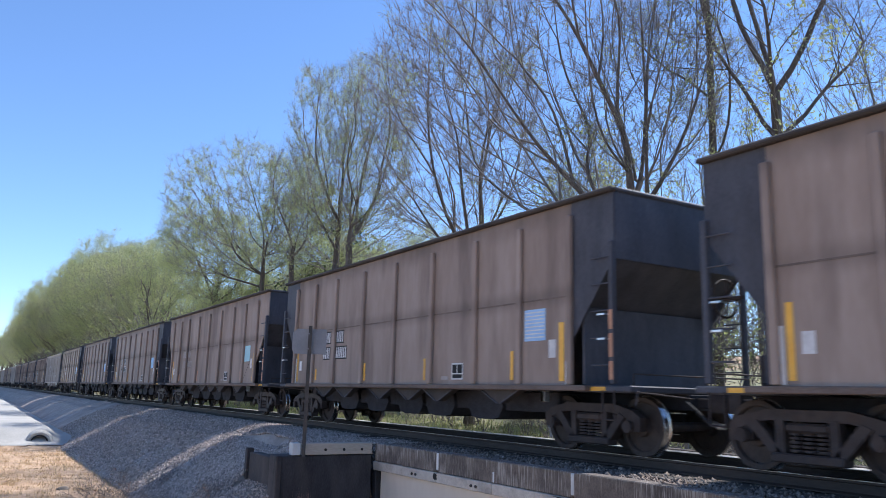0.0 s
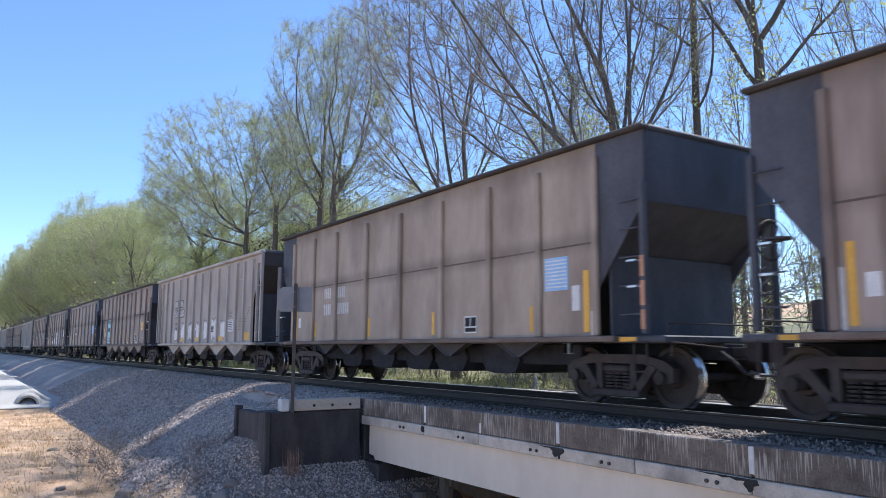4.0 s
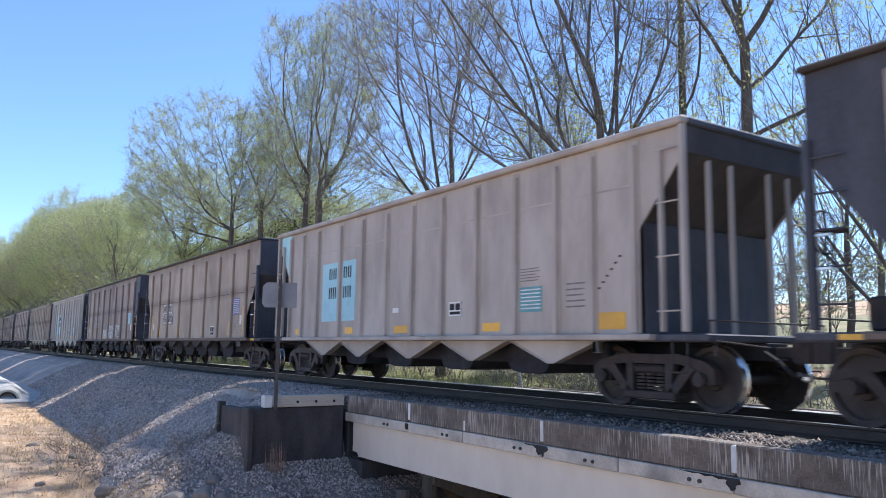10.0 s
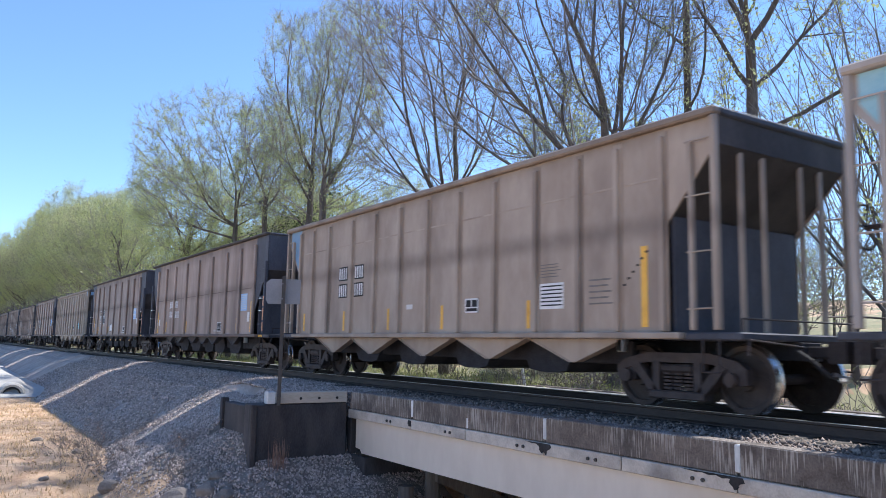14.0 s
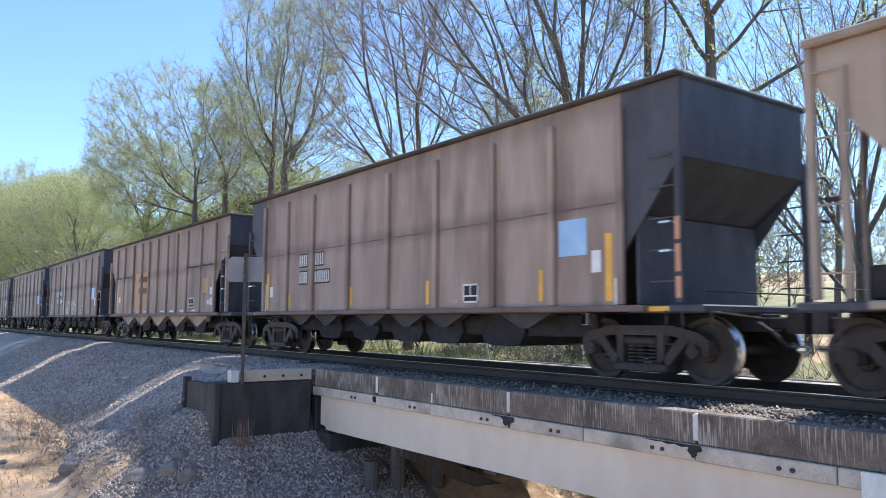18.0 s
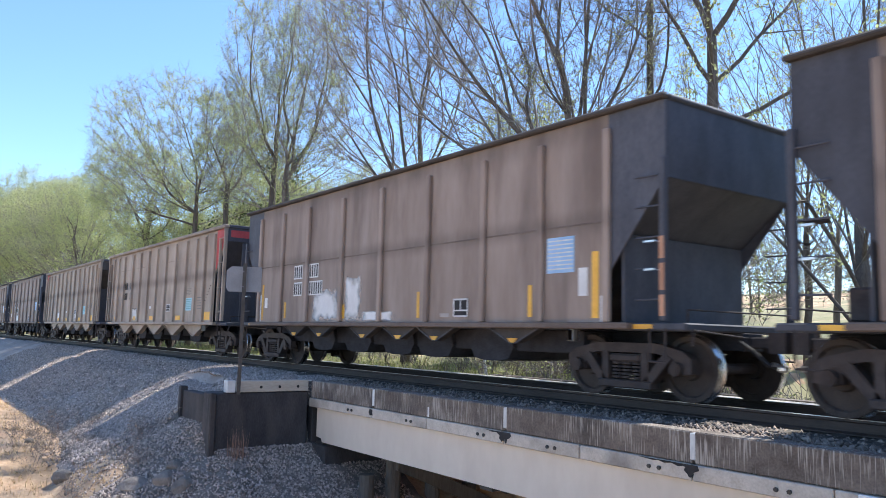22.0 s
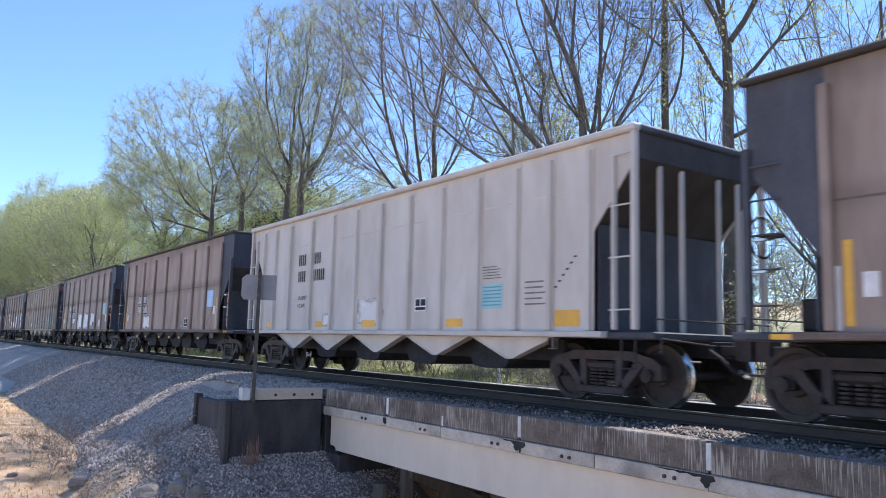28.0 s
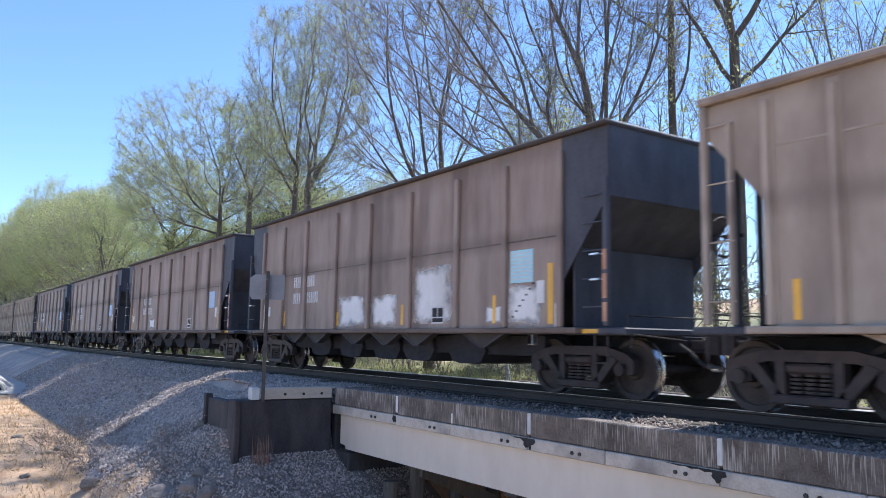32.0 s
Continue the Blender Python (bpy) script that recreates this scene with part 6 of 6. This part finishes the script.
# ---- undergrowth ----
def scatter_shrubs(count, where, seed, low, high, leaf, size, mat, name, label):
    rng = random.Random(seed)
    kinds = []
    for k in range(4):
        out, tips, o = make_tree(seed * 10 + k, 0.2, fan(seed + k, 6, 38, 2.2), 0.03, last=2, leaf=0, bend=0.12, rise=0.02)
        segs = out[0] + out[1] + out[2]
        tv, tf = tubes([s[:6] + (max(s[6], 0.008), max(s[7], 0.006)) for s in segs], 3)
        lv, lf = leaves([s[3:6] for s in out[1] + out[2]] + tips, size, seed + k, leaf, 0.16)
        kinds.append((tv, tf, lv, lf))
    sv, sf, lv, lf, a, b = [], [], [], [], 0, 0
    for i in range(count):
        x, y = where(rng)
        z = float(ground_z(x, y)) - 0.05
        c, d, s = math.cos(i * 2.4), math.sin(i * 2.4), rng.uniform(low, high)
        rot = np.array([[c, -d, 0], [d, c, 0], [0, 0, 1]]) * s
        tv, tf, q, qf = kinds[i % 4]
        sv.append(tv @ rot.T + (x, y, z))
        sf.append(tf + a)
        a += len(tv)
        lv.append(q @ rot.T + (x, y, z))
        lf.append(qf + b)
        b += len(q)
    tagged(new(name, bulk(name, np.concatenate(lv), np.concatenate(lf), mat)), label, "undergrowth", kind="stuff")
    tagged(new("shrub_stems", bulk("shrub_stems", np.concatenate(sv), np.concatenate(sf), M_TWIG)), "thin brown shrub stems beyond the track", "undergrowth", kind="stuff")


scatter_shrubs(100, lambda r: (r.uniform(-75, -15), r.uniform(6.5, 15)), 61, 0.9, 2.0, 620, 0.036, M_GREEN, "shrub_leaves", "fresh green shrub leaves beyond the track")
scatter_shrubs(90, lambda r: (r.uniform(-170, -70), r.uniform(4.8, 9)), 62, 1.2, 2.6, 500, 0.06, M_GREEN, "shrub_leaves", "fresh green shrub leaves beyond the track")
scatter_shrubs(90, lambda r: (r.uniform(-34, 8), r.uniform(4.6, 9.5)), 65, 0.4, 0.95, 420, 0.036, M_BRUSH, "brush_leaves", "low tangled brush beside the far shoulder")
scatter_shrubs(26, lambda r: (r.uniform(-16, -4), r.uniform(3.2, 6.0)), 66, 0.6, 1.2, 420, 0.04, M_GREEN, "shrub_leaves", "sunlit green creek-side shrubs beyond the bridge")
scatter_shrubs(26, lambda r: (r.uniform(-40, 30), r.uniform(20, 40)), 64, 1.2, 2.2, 420, 0.05, M_BRUSH, "brush_leaves", "olive brush in the woods beyond the track")
scatter_shrubs(16, lambda r: (r.uniform(-24, -12.5), r.uniform(-7.2, -5.0)), 63, 0.12, 0.28, 40, 0.10, M_WEED, "weed_leaves", "dead reddish weeds by the bank")


def blades(count, where, low, high, width, seed, mat, name, label):
    rng = np.random.RandomState(seed)
    x, y = where(rng, count)
    z = ground_z(x, y) - 0.02
    a = rng.uniform(0, math.tau, count)
    hgt = rng.uniform(low, high, count)
    w = width * rng.uniform(0.6, 1.4, count)
    bend = 0.35 if high < 0.8 else 0.07
    lx, ly = rng.normal(0, bend, count) * hgt, rng.normal(0, bend, count) * hgt
    p0 = np.stack([x - np.cos(a) * w, y - np.sin(a) * w, z], -1)
    p1 = np.stack([x + np.cos(a) * w, y + np.sin(a) * w, z], -1)
    p2 = np.stack([x + lx, y + ly, z + hgt], -1)
    v = np.stack([p0, p1, p2], 1).reshape(-1, 3)
    tagged(new(name, bulk(name, v, np.arange(count * 3).reshape(-1, 3), mat)), label, "grass", kind="stuff")


def tuft(rng, n, x0, x1, y0, y1, tufts):
    cx, cy = rng.uniform(x0, x1, tufts), rng.uniform(y0, y1, tufts)
    k = rng.randint(0, tufts, n)
    return cx[k] + rng.normal(0, 0.16, n), cy[k] + rng.normal(0, 0.16, n)


blades(22000, lambda r, n: (r.uniform(-70, 8, n), r.uniform(3.3, 10, n)), 0.08, 0.34, 0.022, 71, M_GREEN, "far_grass", "bright green grass on the far bank")
blades(15000, lambda r, n: tuft(r, n, -40, -13, -11, -5.6, 1100), 0.04, 0.17, 0.008, 72, M_STRAW, "dry_grass", "straw-coloured dry grass tufts on clay")
blades(9000, lambda r, n: (r.uniform(-40, -12, n), r.uniform(-12, -5.5, n)), 0.01, 0.05, 0.03, 73, M_STRAW, "straw_litter", "dead straw lying on the clay")

blades(80, lambda r, n: (r.normal(-14.38, 0.07, n), r.normal(-4.14, 0.13, n)), 0.15, 0.80, 0.008, 74, M_WEED, "dead_reeds", "tall dead rust-brown weeds against the wing wall")

# ---- boulders, pipe, stake ----
def boulder(seed, sx, sy, sz):
    rng = np.random.RandomState(seed)
    bm = bmesh.new()
    bmesh.ops.create_icosphere(bm, subdivisions=3, radius=1)
    ph = rng.uniform(0, 6, 6)
    cuts = rng.normal(0, 1, (7, 3))
    cuts /= np.linalg.norm(cuts, axis=1, keepdims=True)
    for q in bm.verts:
        d = np.array(q.co)
        for c in cuts:
            k = d @ c
            if k > 0.72:
                d = d - c * (k - 0.72) * 0.85
        d = d * (1 + 0.05 * math.sin(5 * d[0] + ph[0]) * math.sin(4 * d[1] + ph[1]) + 0.03 * math.sin(9 * d[2] + ph[2]))
        q.co = (d[0] * sx, d[1] * sy, d[2] * sz)
    me = bpy.data.meshes.new("boulder")
    bm.to_mesh(me)
    bm.free()
    me.materials.append(M_ROCK)
    return me


ROCKS = [(-19.64, -5.99, 0.2, 0.16, 0.14, 10), (-17.7, -6.49, 0.24, 0.20, 0.20, 40), (-17.93, -5.93, 0.26, 0.18, 0.14, 80), (-15.03, -5.80, 0.42, 0.24, 0.18, 20), (-14.66, -5.37, 0.25, 0.2, 0.17, 60),
         (-14.31, -5.12, 0.24, 0.18, 0.17, 110), (-14.89, -5.10, 0.24, 0.18, 0.16, 140), (-21.6, -6.6, 0.14, 0.12, 0.09, 15), (-24.5, -7.2, 0.18, 0.14, 0.1, 70), (-18.9, -7.6, 0.12, 0.1, 0.07, 33),
         (-16.6, -6.6, 0.1, 0.09, 0.07, 5)]
for k, (x, y, a, b, c, turn) in enumerate(ROCKS):
    r = new("boulder", boulder(90 + k, a, b, c))
    r.matrix_basis = pose(x, y, float(ground_z(x, y)) + c * 0.25, 4, -5, turn)
    tagged(r, "rough grey-tan granite boulder half sunk in clay", "rock", "boulders by the bank")

pipe = new("culvert_pipe")
pipe.matrix_basis = pose(-41.25, -6.55, -1.86, 0, 0, -4)
tagged(pipe, "black corrugated culvert pipe under the gravel road", "culvert")
ring = [(0.33, 0.0), (0.38, 0.0)]
for k in range(30):
    ring += [(0.39, 0.06 + k * 0.16), (0.36, 0.14 + k * 0.16)]
ring += [(0.38, 4.9), (0.33, 4.9)]
part("barrel", Solid().lathe(ring, 24).mesh("barrel", M_INK), pipe, at=pose(0, 0, 0, 0, 0, 90))
part("collar", Solid().lathe([(0.40, 0.02), (0.50, -0.02), (0.58, 0.06), (0.62, 0.5), (0.40, 0.5)], 24).mesh("collar", M_GRAVEL), pipe, "pale gravelly collar round the pipe mouth", at=pose(0, 0, 0, 0, 0, 90))

post = new("marker_post")
post.location = (-11.66, 3.5, float(ground_z(-11.66, 3.5)))
tagged(post, "short grey steel marker post beyond the far shoulder", "post")
lift = 0.26 - post.location.z
part("shaft", Solid().box(-0.045, 0.045, -0.03, 0.03, -0.3, lift - 0.03, 0.008).mesh("shaft", M_SHEET), post)
part("cap", Solid().box(-0.055, 0.055, -0.04, 0.04, lift - 0.028, lift, 0.006).mesh("cap", M_LIME), post)

stake = new("leaning_stake")
stake.matrix_basis = pose(-17.2, 4.4, float(ground_z(-17.2, 4.4)), -6, -14, 20)
tagged(stake, "short leaning white marker stake on the far bank", "stake")
part("shaft", Solid().box(-0.04, 0.04, -0.025, 0.025, -0.2, 0.98, 0.006).mesh("shaft", M_LIME), stake)
part("tip", Solid().box(-0.042, 0.042, -0.027, 0.027, 0.985, 1.05, 0.006).mesh("tip", M_POST), stake)


# ---- the train's travel ----
def travel(t):
    return 16.44274 * t - 0.00848582 * t * t


def motions():
    for i, car in cars.items():
        walk(car, [(t, pose(start_x(i) + travel(t), 0, 0)) for t in range(0, 33, 4)])
    axles = [o for car in cars.values() for o in car.children if o.name.split(".")[0] == "axle"]
    first = axles[0]
    walk(first, [(n / 30, pose(0, 0, 0, 0, math.degrees(travel(n / 30) / WHEEL_R) % 360, 0)) for n in range(0, 961)])
    keys = first.animation_data
    for ax in axles[1:]:
        ax.rotation_mode = "QUATERNION"
        ax.animation_data_create()
        ax.animation_data.action = keys.action
        ax.animation_data.action_slot = keys.action_slot


motions()
